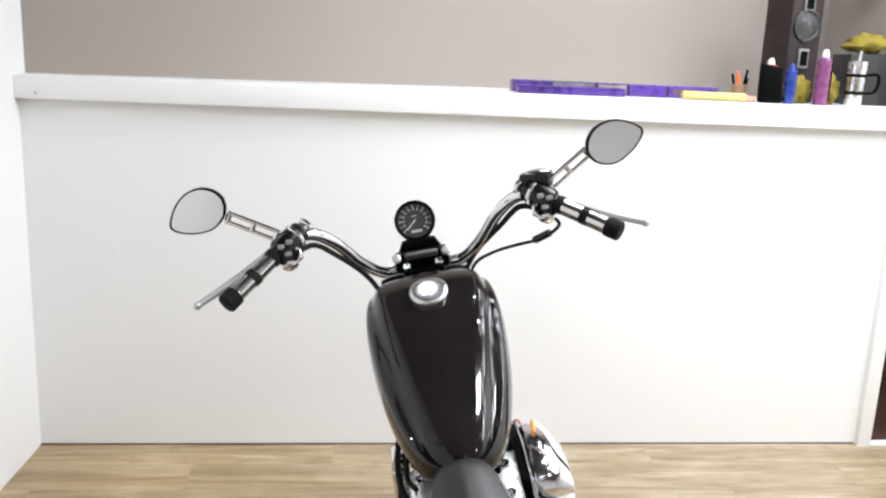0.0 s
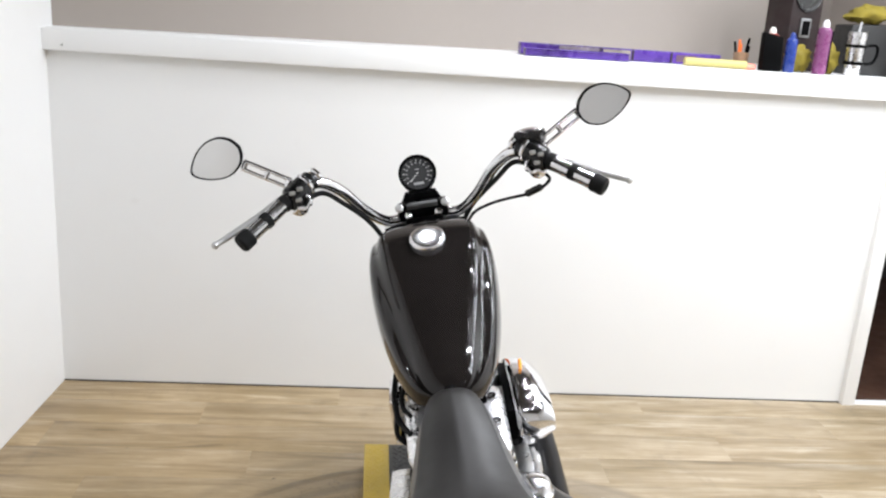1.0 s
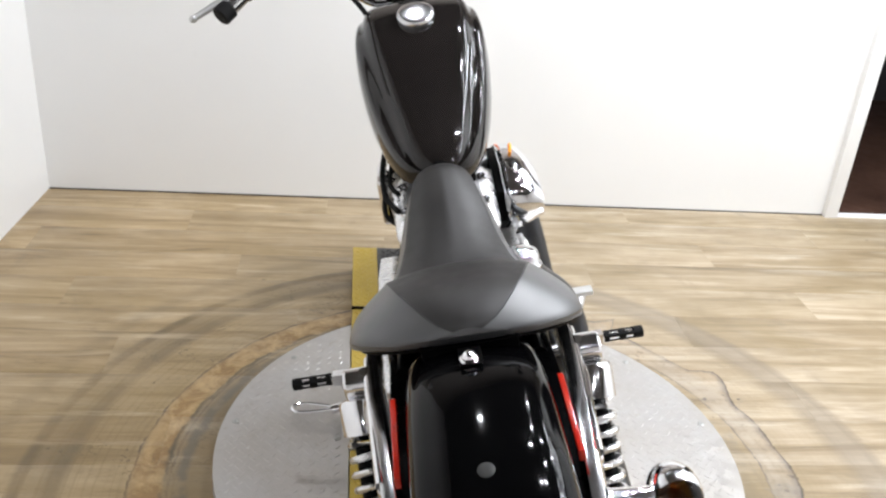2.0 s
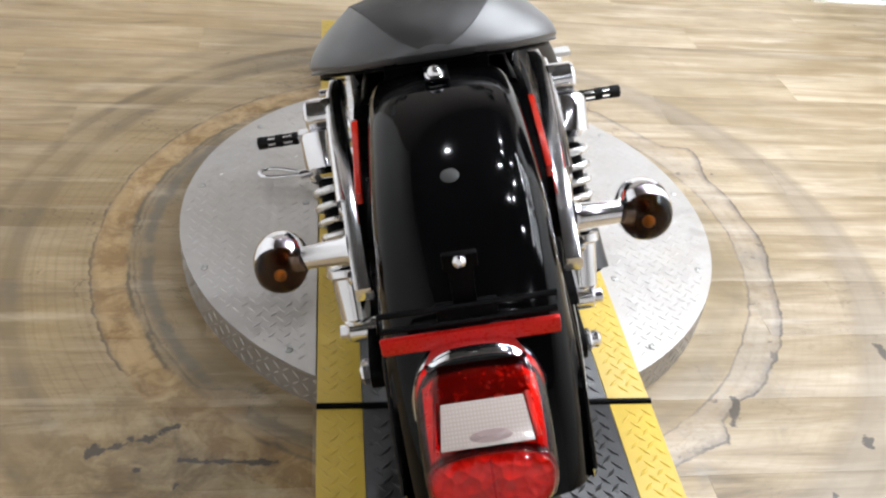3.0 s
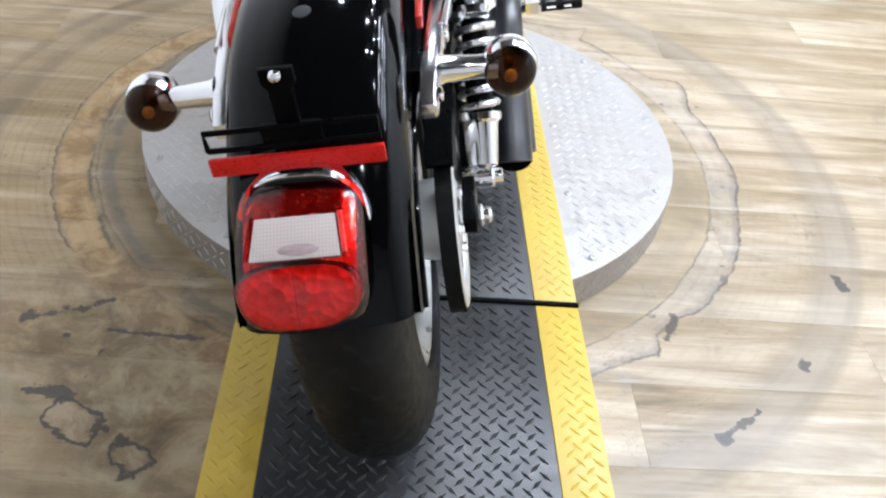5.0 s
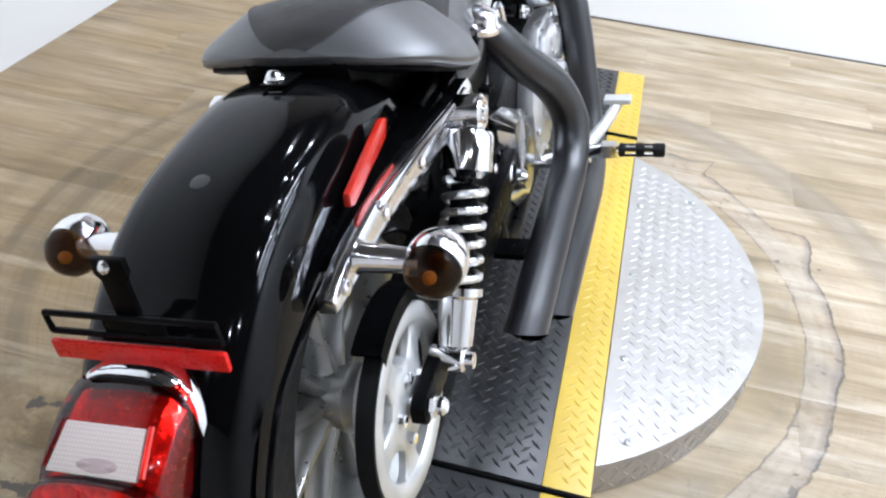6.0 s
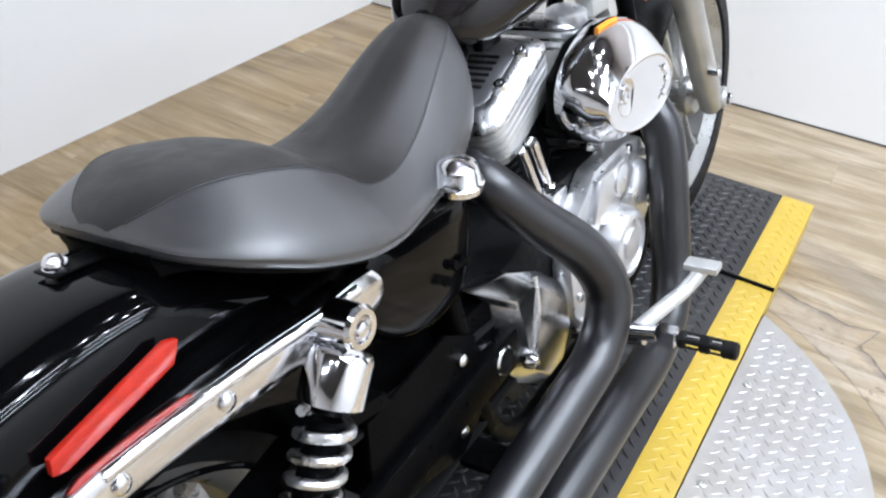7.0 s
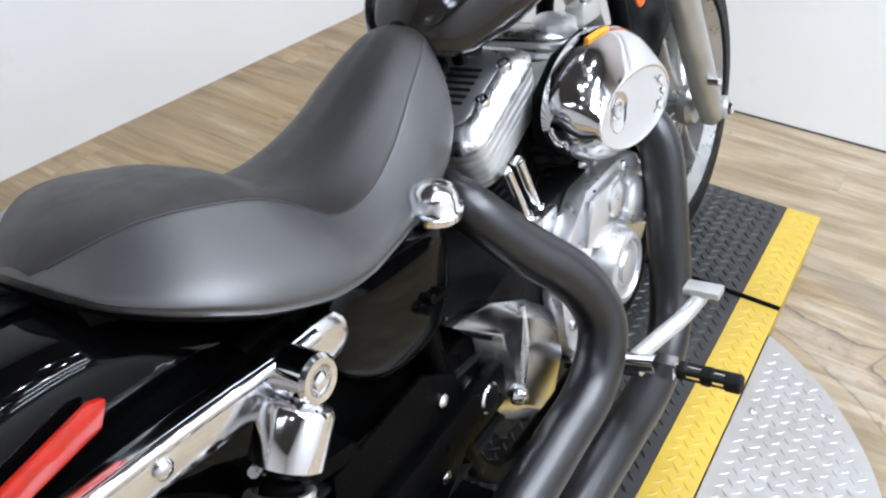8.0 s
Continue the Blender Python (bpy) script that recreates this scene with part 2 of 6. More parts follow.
def wood_floor(name, wear=True):
    """Pale oak planks; round the turntable they carry scuffed rings, a torn edge and stains."""
    m = mat(name, (0.5, 0.4, 0.28), 0.42)
    n = Nodes(m)
    p = n.place()
    rnd = n.add("ShaderNodeObjectInfo").outputs["Random"]
    off = n.add("ShaderNodeCombineXYZ")
    n.link(n.math("MULTIPLY", rnd, 37.0), off.inputs[0])
    n.link(n.math("MULTIPLY", rnd, 91.0), off.inputs[1])
    add = n.add("ShaderNodeVectorMath", operation="ADD")
    n.link(p, add.inputs[0])
    n.link(off.outputs[0], add.inputs[1])
    st = n.add("ShaderNodeMapping")
    st.inputs["Scale"].default_value = (1.3, 13, 1)
    n.link(add.outputs[0], st.inputs[0])
    grain = n.noise(1.0, st.outputs[0], 6, 0.62, 1.1)
    st2 = n.add("ShaderNodeMapping")
    st2.inputs["Scale"].default_value = (6, 130, 1)
    n.link(add.outputs[0], st2.inputs[0])
    fine = n.noise(1.0, st2.outputs[0], 3, 0.6)
    base = n.ramp(grain, [(0.24, (0.13, 0.095, 0.055)), (0.42, (0.31, 0.240, 0.150)), (0.58, (0.435, 0.352, 0.245)), (0.76, (0.57, 0.48, 0.365))])
    tone = n.ramp(rnd, [(0.0, (0.92, 0.90, 0.87)), (0.5, (0.98, 0.98, 0.98)), (1.0, (1.03, 1.03, 1.03))])
    col = n.mix(1.0, base, tone, "MULTIPLY")
    col = n.mix(0.35, col, n.ramp(fine, [(0.3, (0.55, 0.5, 0.44)), (0.6, (1, 1, 1))]), "MULTIPLY")
    cloud = n.noise(2.2, p, 5, 0.6)
    col = n.mix(n.ramp(cloud, [(0.46, (0, 0, 0)), (0.72, (0.65, 0.65, 0.65))]), col, (0.23, 0.170, 0.085))
    sep = n.add("ShaderNodeSeparateXYZ")
    n.link(p, sep.inputs[0])
    r = n.math("SQRT", n.math("ADD", n.math("POWER", sep.outputs[0], 2.0), n.math("POWER", sep.outputs[1], 2.0)))
    mid = n.noise(5.5, p, 4, 0.6)
    wob = n.math("MULTIPLY", n.math("SUBTRACT", mid, 0.5), 0.10)

    def ring(at, half, soft, src):
        d = n.math("ABSOLUTE", n.math("SUBTRACT", src, at))
        q = n.add("ShaderNodeMapRange")
        q.inputs[1].default_value, q.inputs[2].default_value = half, half + soft
        q.inputs[3].default_value, q.inputs[4].default_value = 1.0, 0.0
        n.link(d, q.inputs[0])
        return q.outputs[0]

    def step(src, lo, hi):
        q = n.add("ShaderNodeMapRange")
        q.inputs[1].default_value, q.inputs[2].default_value = lo, hi
        n.link(src, q.inputs[0])
        return q.outputs[0]

    def times(*fs):
        out = fs[0]
        for f in fs[1:]:
            out = n.math("MULTIPLY", out, f)
        return out

    patchy = n.ramp(n.noise(2.6, p, 5, 0.65), [(0.36, (0, 0, 0)), (0.60, (1, 1, 1))])
    west = step(sep.outputs[0], 0.12, -0.15)
    east = n.math("SUBTRACT", 1.0, west)
    worn_side = step(sep.outputs[0], 0.35, -0.45)
    half = n.math("ADD", 0.35, n.math("MULTIPLY", west, 0.65))
    rs = n.math("ADD", r, n.math("MULTIPLY", wob, 0.18))
    col = n.mix(times(ring(0.655, 0.065, 0.02, rs), half, 0.5), col, (0.24, 0.18, 0.095))
    col = n.mix(times(ring(0.90, 0.08, 0.10, rs), west, n.math("ADD", 0.02, n.math("MULTIPLY", cloud, 0.35))), col, (0.25, 0.185, 0.085))
    col = n.mix(times(ring(0.765, 0.033, 0.008, rs), west, 0.7), col, (0.42, 0.305, 0.165))
    col = n.mix(times(ring(0.705, 0.020, 0.016, rs), west, patchy, 0.7), col, (0.17, 0.155, 0.135))
    cross = n.ramp(n.noise(16, p, 4, 0.7, 0.6), [(0.40, (0.58, 0.50, 0.40)), (0.58, (1, 1, 1))])
    col = n.mix(times(ring(0.765, 0.033, 0.008, rs), west), col, n.mix(1.0, col, cross, "MULTIPLY"))
    for at, wide, soft, depth, tint in ((0.655, 0.015, 0.02, 0.5, (0.10, 0.085, 0.06)), (0.965, 0.010, 0.020, 0.8, (0.12, 0.095, 0.06)), (1.00, 0.030, 0.05, 0.55, (0.17, 0.135, 0.09)), (1.045, 0.007, 0.014, 0.75, (0.11, 0.085, 0.055)), (1.15, 0.010, 0.03, 0.4, (0.16, 0.125, 0.08))):
        col = n.mix(times(ring(at, wide, soft, rs), half, n.math("ADD", 0.3, n.math("MULTIPLY", patchy, 0.7)), min(1.0, depth * 1.2)), col, tint)
    # the torn edge of the veneer: its distance from the middle, bearing by bearing
    turn = n.math("FRACT", n.math("ADD", n.math("DIVIDE", n.math("ARCTAN2", sep.outputs[1], sep.outputs[0]), math.tau), 1.0))
    tear = n.ramp(turn, [(a / 360, (q, q, q)) for a, q in TORN])
    kept = n.ramp(turn, [(a / 360, (q, q, q)) for a, q in SOUND])
    jag = n.math("ADD", n.math("MULTIPLY", n.math("SUBTRACT", n.noise(9, p, 4, 0.6), 0.5), 0.030), n.math("MULTIPLY", n.math("SUBTRACT", n.noise(38, p, 3, 0.6), 0.5), 0.016))
    out_by = n.math("SUBTRACT", n.math("ADD", r, jag), tear)
    in_by = n.math("SUBTRACT", n.math("ADD", r, n.math("MULTIPLY", jag, 0.7)), kept)
    bare = times(step(out_by, 0.001, -0.001), step(in_by, -0.001, 0.001))
    ground = n.ramp(n.noise(6.5, p, 5, 0.6), [(0.36, (0.37, 0.345, 0.325)), (0.52, (0.43, 0.385, 0.335)), (0.66, (0.44, 0.325, 0.215))])
    ground = n.mix(1.0, ground, n.ramp(n.noise(30, p, 4, 0.7), [(0.34, (0.55, 0.52, 0.50)), (0.50, (1, 1, 1))]), "MULTIPLY")
    col = n.mix(times(bare, east, 0.32), col, ground)
    south = step(sep.outputs[1], -0.46, -0.54)
    col = n.mix(times(bare, west, south, 0.85), col, n.ramp(mid, [(0.35, (0.17, 0.115, 0.06)), (0.62, (0.33, 0.225, 0.12))]))
    broken = n.ramp(n.noise(11, p, 3, 0.6), [(0.34, (0.25,) * 3), (0.52, (1,) * 3)])
    edge = step(n.math("ABSOLUTE", out_by), 0.0045, 0.0012)
    col = n.mix(times(edge, broken, 0.9), col, (0.055, 0.045, 0.038))
    # soft shade painted just inside the torn edge
    shade = step(n.math("ABSOLUTE", n.math("ADD", out_by, 0.006)), 0.014, 0.002)
    col = n.mix(times(shade, bare, broken, 0.5), col, (0.13, 0.11, 0.10))
    col = n.mix(times(step(n.math("ABSOLUTE", in_by), 0.004, 0.001), broken, 0.7), col, (0.10, 0.085, 0.075))
    pits = n.ramp(n.noise(26, p, 2, 0.5, 0.4), [(0.66, (0, 0, 0)), (0.70, (1, 1, 1))])
    col = n.mix(times(bare, pits, 0.75), col, (0.10, 0.085, 0.075))
    blot = n.ramp(n.noise(8.5, p, 5, 0.6, 0.8), [(0.62, (0, 0, 0)), (0.70, (1, 1, 1))])
    near = ring(0.76, 0.06, 0.05, r)
    col = n.mix(times(blot, near, 0.55), col, (0.20, 0.18, 0.155))
    # scratches that run round with the turntable
    arcs = n.add("ShaderNodeTexNoise", noise_dimensions="1D")
    arcs.inputs["Scale"].default_value, arcs.inputs["Detail"].default_value = 70.0, 3.0
    n.link(rs, arcs.inputs["W"])
    lines = n.ramp(arcs.outputs["Fac"], [(0.50, (0, 0, 0)), (0.66, (1, 1, 1))])
    col = n.mix(times(lines, ring(0.90, 0.16, 0.10, r), half, n.math("ADD", 0.35, n.math("MULTIPLY", patchy, 0.65)), 0.42), col, (0.155, 0.115, 0.055))

    # fine cracks and scuffs in the worn veneer
    crack = step(n.math("ABSOLUTE", n.math("SUBTRACT", n.noise(5.5, p, 5, 0.62, 1.0), 0.5)), 0.0075, 0.002)
    scuff = step(n.math("ABSOLUTE", n.math("SUBTRACT", n.noise(1.0, st.outputs[0], 5, 0.6, 2.2), 0.5)), 0.012, 0.002)
    rough_patch = n.ramp(n.noise(3.1, p, 4, 0.6), [(0.47, (0, 0, 0)), (0.58, (1, 1, 1))])
    col = n.mix(times(crack, ring(0.80, 0.17, 0.14, r), rough_patch, half, 0.75), col, (0.075, 0.058, 0.038))
    col = n.mix(times(scuff, ring(0.95, 0.30, 0.20, r), worn_side, 0.35), col, (0.11, 0.08, 0.045))

    def gap(x0, y0, x1, y1):
        """Ragged distance to a short line on the floor."""
        dx, dy = x1 - x0, y1 - y0
        k = n.math("DIVIDE", n.math("ADD", n.math("MULTIPLY", n.math("SUBTRACT", sep.outputs[0], x0), dx), n.math("MULTIPLY", n.math("SUBTRACT", sep.outputs[1], y0), dy)), max(dx * dx + dy * dy, 1e-6))
        k = n.math("MINIMUM", n.math("MAXIMUM", k, 0.0), 1.0)
        ex = n.math("SUBTRACT", sep.outputs[0], n.math("ADD", x0, n.math("MULTIPLY", k, dx)))
        ey = n.math("SUBTRACT", sep.outputs[1], n.math("ADD", y0, n.math("MULTIPLY", k, dy)))
        d = n.math("SQRT", n.math("ADD", n.math("POWER", ex, 2.0), n.math("POWER", ey, 2.0)))
        return n.math("ADD", d, n.math("MULTIPLY", n.math("SUBTRACT", ragged, 0.5), 0.07))

    specks = n.ramp(n.noise(21, p, 3, 0.5), [(0.735, (0, 0, 0)), (0.755, (1, 1, 1))])
    col = n.mix(times(specks, 0.7), col, (0.07, 0.055, 0.04))
    streak = n.noise(0.7, st.outputs[0], 6, 0.7, 1.6)
    col = n.mix(n.ramp(streak, [(0.52, (0, 0, 0)), (0.70, (0.55, 0.55, 0.55))]), col, (0.20, 0.14, 0.075))
    grime = n.noise(4.2, p, 6, 0.7, 0.9)
    col = n.mix(n.ramp(grime, [(0.56, (0, 0, 0)), (0.72, (0.5, 0.5, 0.5))]), col, (0.17, 0.135, 0.09))
    pale = n.noise(1.1, st.outputs[0], 5, 0.65, 0.4)
    col = n.mix(n.ramp(pale, [(0.56, (0, 0, 0)), (0.72, (0.5, 0.5, 0.5))]), col, (0.60, 0.53, 0.43))
    # streaky brown tint deepening to the west: dirt, with the bike's shade painted in
    soil_shade = n.ramp(n.noise(1.0, st.outputs[0], 4, 0.6, 0.5), [(0.38, (0, 0, 0)), (0.62, (1, 1, 1))])
    col = n.mix(times(soil_shade, step(sep.outputs[0], 0.35, -0.75), step(sep.outputs[1], 1.8, 0.2), 0.42), col, (0.21, 0.150, 0.065))
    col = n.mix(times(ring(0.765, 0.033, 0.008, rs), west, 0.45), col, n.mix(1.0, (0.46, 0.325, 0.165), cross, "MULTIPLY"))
    # tint growing yellower and lighter to the west, broken dark edges of the worn ring
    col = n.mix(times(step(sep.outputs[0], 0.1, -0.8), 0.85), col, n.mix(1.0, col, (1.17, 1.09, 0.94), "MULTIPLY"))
    frayed = n.math("ADD", r, n.math("MULTIPLY", n.math("SUBTRACT", n.noise(13, p, 4, 0.65), 0.5), 0.035))
    worn = n.ramp(n.noise(7, p, 3, 0.6), [(0.42, (0, 0, 0)), (0.52, (1, 1, 1))])
    col = n.mix(times(ring(0.730, 0.0015, 0.006, frayed), west, worn, 0.8), col, (0.09, 0.075, 0.05))
    col = n.mix(times(ring(0.690, 0.006, 0.012, frayed), half, worn, 0.6), col, (0.11, 0.10, 0.085))
    ragged = n.noise(22, p, 4, 0.6)
    col = n.mix(times(ring(1.01, 0.026, 0.030, frayed), east, 0.45), col, (0.24, 0.20, 0.155))
    col = n.mix(times(step(gap(-0.60, -0.66, -0.36, -0.86), 0.26, 0.06), 0.72), col, n.mix(1.0, n.ramp(n.noise(7.5, p, 6, 0.66, 0.8), [(0.36, (0.17, 0.120, 0.058)), (0.47, (0.33, 0.25, 0.135)), (0.58, (0.42, 0.345, 0.215)), (0.70, (0.47, 0.41, 0.30))]), cross, "MULTIPLY"))
    for x0, y0, x1, y1, wide in HOLES:
        d = gap(x0, y0, x1, y1)
        col = n.mix(times(step(d, wide + 0.003, wide), 0.9), col, (0.055, 0.045, 0.036))
        col = n.mix(times(step(d, wide - 0.006, wide - 0.010), 0.92 if wide > 0.02 else 0.0), col, n.mix(1.0, (0.36, 0.275, 0.165), cross, "MULTIPLY"))
    for x0, y0, x1, y1, wide in TEARS:
        col = n.mix(times(step(gap(x0, y0, x1, y1), wide + 0.004, wide), 0.9), col, (0.06, 0.05, 0.04))
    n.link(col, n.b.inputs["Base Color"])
    n.link(n.ramp(mid, [(0.3, (0.34,) * 3), (0.7, (0.52,) * 3)]), n.b.inputs["Roughness"])
    n.bump(n.math("ADD", grain, n.math("MULTIPLY", fine, 0.5)), 0.15, 0.001)
    return m


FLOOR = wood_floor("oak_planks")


def plate(name, colour, rough, metal, dirt, wear=0.0):
    """Painted or bare tread plate with rubbed dirt."""
    m = mat(name, colour, rough, metal)
    n = Nodes(m)
    p = n.place()
    f = n.noise(5, p, 5, 0.65)
    g = n.noise(45, p, 4, 0.6)
    c = n.mix(n.ramp(f, [(0.42, (0, 0, 0)), (0.75, (0.6, 0.6, 0.6))]), colour, dirt)
    c = n.mix(n.ramp(g, [(0.60, (0, 0, 0)), (0.72, (0.55, 0.55, 0.55))]), c, dirt)
    n.link(c, n.b.inputs["Base Color"])
    n.link(n.ramp(g, [(0.3, (max(0, rough - 0.1),) * 3), (0.7, (rough + 0.12,) * 3)]), n.b.inputs["Roughness"])
    n.bump(n.noise(220, p, 2), 0.1, 0.0006)
    return m


PLATE_ALU = plate("bare_tread_plate", (0.50, 0.485, 0.47), 0.42, 0.8, (0.44, 0.40, 0.35))
PLATE_BLACK = plate("black_tread_plate", (0.016, 0.016, 0.0175), 0.36, 0.0, (0.038, 0.036, 0.034))
PLATE_YELLOW = plate("yellow_tread_plate", (0.56, 0.39, 0.048), 0.42, 0.0, (0.40, 0.27, 0.05))

# ---- mesh building ----


class Shape:
    """Vertices and faces, gathered piece by piece."""

    def __init__(self):
        self.v, self.f = [], []

    def grid(self, rows, close_u=False, close_v=False, cap=False):
        """Skin over rows of points. close_u joins each row's ends, close_v the last row to the first."""
        base, nu = len(self.v), len(rows[0])
        for row in rows:
            self.v += [tuple(p) for p in row]
        nv = len(rows)
        for j in range(nv if close_v else nv - 1):
            for i in range(nu if close_u else nu - 1):
                a, b = base + j * nu + i, base + j * nu + (i + 1) % nu
                c, d = base + ((j + 1) % nv) * nu + (i + 1) % nu, base + ((j + 1) % nv) * nu + i
                self.f.append((a, b, c, d))
        if cap:
            self.f.append(tuple(base + i for i in reversed(range(nu))))
            self.f.append(tuple(base + (nv - 1) * nu + i for i in range(nu)))
        return self

    def box(self, c, s, m=None):
        """A box at c of size s, turned by m."""
        base = len(self.v)
        m = m or Matrix.Identity(3)
        for i in range(8):
            p = m @ Vector(((i & 1) - 0.5, (i >> 1 & 1) - 0.5, (i >> 2 & 1) - 0.5)) * 1
            q = m @ Vector((((i & 1) - 0.5) * s[0], ((i >> 1 & 1) - 0.5) * s[1], ((i >> 2 & 1) - 0.5) * s[2]))
            self.v.append((c[0] + q.x, c[1] + q.y, c[2] + q.z))
        self.f += [tuple(base + k for k in q) for q in ((0, 2, 3, 1), (4, 5, 7, 6), (0, 1, 5, 4), (2, 6, 7, 3), (0, 4, 6, 2), (1, 3, 7, 5))]
        return self

    def lathe(self, origin, axis, profile, n=32, closed=False):
        """Turns (along, radius) pairs round an axis."""
        a = Vector(axis).normalized()
        u = a.orthogonal().normalized()
        w = a.cross(u)
        o = Vector(origin)
        rows = []
        for s, r in profile:
            rows.append([o + a * s + (u * math.cos(k * math.tau / n) + w * math.sin(k * math.tau / n)) * max(r, 1e-5) for k in range(n)])
        return self.grid(rows, close_u=True, close_v=closed, cap=not closed)

    def rod(self, a, b, r, n=16, bevel=0.0):
        a, b = Vector(a), Vector(b)
        length = (b - a).length
        e = min(bevel or r * 0.18, length * 0.3)
        return self.lathe(a, b - a, [(0, r - e), (e, r), (length - e, r), (length, r - e)], n)

    def tube(self, pts, r, n=12, steps=8, smooth=True):
        """A round tube along points, curved through them; r is one radius or one for each point."""
        pts = [Vector(p) for p in pts]
        rs = list(r) if isinstance(r, (list, tuple)) else [r] * len(pts)
        path, rad = [], []
        if smooth and len(pts) > 2:
            for i in range(len(pts) - 1):
                p0, p1, p2 = pts[max(i - 1, 0)], pts[i], pts[i + 1]
                p3 = pts[min(i + 2, len(pts) - 1)]
                for k in range(steps):
                    t = k / steps
                    path.append(0.5 * ((2 * p1) + (p2 - p0) * t + (2 * p0 - 5 * p1 + 4 * p2 - p3) * t * t + (3 * p1 - p0 - 3 * p2 + p3) * t ** 3))
                    rad.append(rs[i] * (1 - t) + rs[i + 1] * t)
            path.append(pts[-1])
            rad.append(rs[-1])
        else:
            path, rad = pts, rs
        t0 = (path[1] - path[0]).normalized()
        u = t0.orthogonal().normalized()
        rows = []
        for i, p in enumerate(path):
            t = (path[min(i + 1, len(path) - 1)] - path[max(i - 1, 0)]).normalized()
            u = (u - t * u.dot(t)).normalized()
            w = t.cross(u)
            rows.append([p + (u * math.cos(k * math.tau / n) + w * math.sin(k * math.tau / n)) * rad[i] for k in range(n)])
        return self.grid(rows, close_u=True, cap=True)

    def prism(self, outline, axis, lo, hi):
        """Extrudes an outline of 2D points along axis 'x', 'y' or 'z' from lo to hi."""
        def at(p, h):
            return {"x": (h, p[0], p[1]), "y": (p[0], h, p[1]), "z": (p[0], p[1], h)}[axis]
        return self.grid([[at(p, lo) for p in outline], [at(p, hi) for p in outline]], close_u=True, cap=True)

    def torus(self, origin, axis, big, small, n=32, k=10):
        prof = [(small * math.sin(i * math.tau / k), big + small * math.cos(i * math.tau / k)) for i in range(k)]
        return self.lathe(origin, axis, prof, n, closed=True)

    def ball(self, c, r, sx=1, sy=1, sz=1, n=20, m=10):
        rows = []
        for j in range(m + 1):
            a = math.pi * j / m
            s = max(math.sin(a), 1e-4)
            rows.append([(c[0] + r * sx * s * math.cos(k * math.tau / n), c[1] + r * sy * s * math.sin(k * math.tau / n), c[2] + r * sz * math.cos(a)) for k in range(n)])
        return self.grid(rows, close_u=True)

    def mesh(self, name, material, bevel=0.0, smooth=40.0, segments=2):
        me = bpy.data.meshes.new(name)
        bm = bmesh.new()
        vs = [bm.verts.new(p) for p in self.v]
        for f in self.f:
            try:
                bm.faces.new([vs[i] for i in f])
            except ValueError:
                pass
        bmesh.ops.remove_doubles(bm, verts=bm.verts, dist=1e-5)
        bmesh.ops.recalc_face_normals(bm, faces=bm.faces)
        if bevel:
            sharp = [e for e in bm.edges if e.is_manifold and e.calc_face_angle(0) > radians(35)]
            bmesh.ops.bevel(bm, geom=sharp, offset=bevel, segments=segments, affect="EDGES", profile=0.6, clamp_overlap=True)
        for f in bm.faces:
            f.smooth = True
        lim = radians(smooth)
        for e in bm.edges:
            e.smooth = not (e.is_manifold and e.calc_face_angle(0) > lim)
        bm.to_mesh(me)
        bm.free()
        me.materials.append(material)
        return me


def part(name, shape, material, parent, label="", bevel=0.0, smooth=40.0):
    """One mesh object under a thing or under a part."""
    ob = new(name, shape.mesh(name, material, bevel, smooth))
    ob.parent = parent
    if label:
        tagged(ob, label)
    return ob


def thing(name, label, category, m=None, group="", kind=""):
    ob = new(name)
    ob.empty_display_size = 0.05
    ob.matrix_world = m or Matrix.Identity(4)
    return tagged(ob, label, category, group, kind)


def solid(name, shape, material, label, category, group="", kind="", bevel=0.0, m=None, smooth=40.0):
    ob = new(name, shape.mesh(name, material, bevel, smooth))
    if m:
        ob.matrix_world = m
    return tagged(ob, label, category, group, kind)


def structure(name, shape, material, label, category, bevel=0.0):
    return solid(name, shape, material, label, category, kind="structure", bevel=bevel)


def span(lo, hi):
    """A box from its lowest to its highest corner."""
    return Shape().box([(a + b) / 2 for a, b in zip(lo, hi)], [b - a for a, b in zip(lo, hi)])


def lerp_table(table, x):
    """Smooth reading of a table of (x, value, value...)."""
    for a, b in zip(table, table[1:]):
        if x <= b[0]:
            t = max(0.0, min(1.0, (x - a[0]) / (b[0] - a[0])))
            return [p + (q - p) * t for p, q in zip(a[1:], b[1:])]
    return list(table[-1][1:])


# ---- the room ----
BACK, LEFT, RIGHT, REAR = 1.645, -1.53, 2.95, -4.6
LEDGE, UPPER, DOOR = 1.360, 2.50, 1.77
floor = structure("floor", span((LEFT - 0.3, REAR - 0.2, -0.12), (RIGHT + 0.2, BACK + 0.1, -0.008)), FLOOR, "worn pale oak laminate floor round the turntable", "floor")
left_m = pose(-1.530, 0.6, 0, 0, 0, -2.0)
ob = structure("wall_west", span((-0.12, REAR - 0.8, -0.01), (0, 1.75, CEIL)), WALL, "white painted side wall meeting the floor", "wall")
ob.matrix_world = left_m
structure("wall_half", span((LEFT - 0.05, BACK, -0.01), (1.714, BACK + 0.12, LEDGE - 0.02)), WALL, "white painted half-height wall behind the motorcycle", "wall")
# dark strip standing in for the shadow where wall meets floor
structure("trim_wall_foot", span((LEFT - 0.03, BACK - 0.003, -0.002), (1.713, BACK + 0.01, 0.005)), SHADE_DARK, "thin dark strip for the shadow gap at the wall foot", "trim")
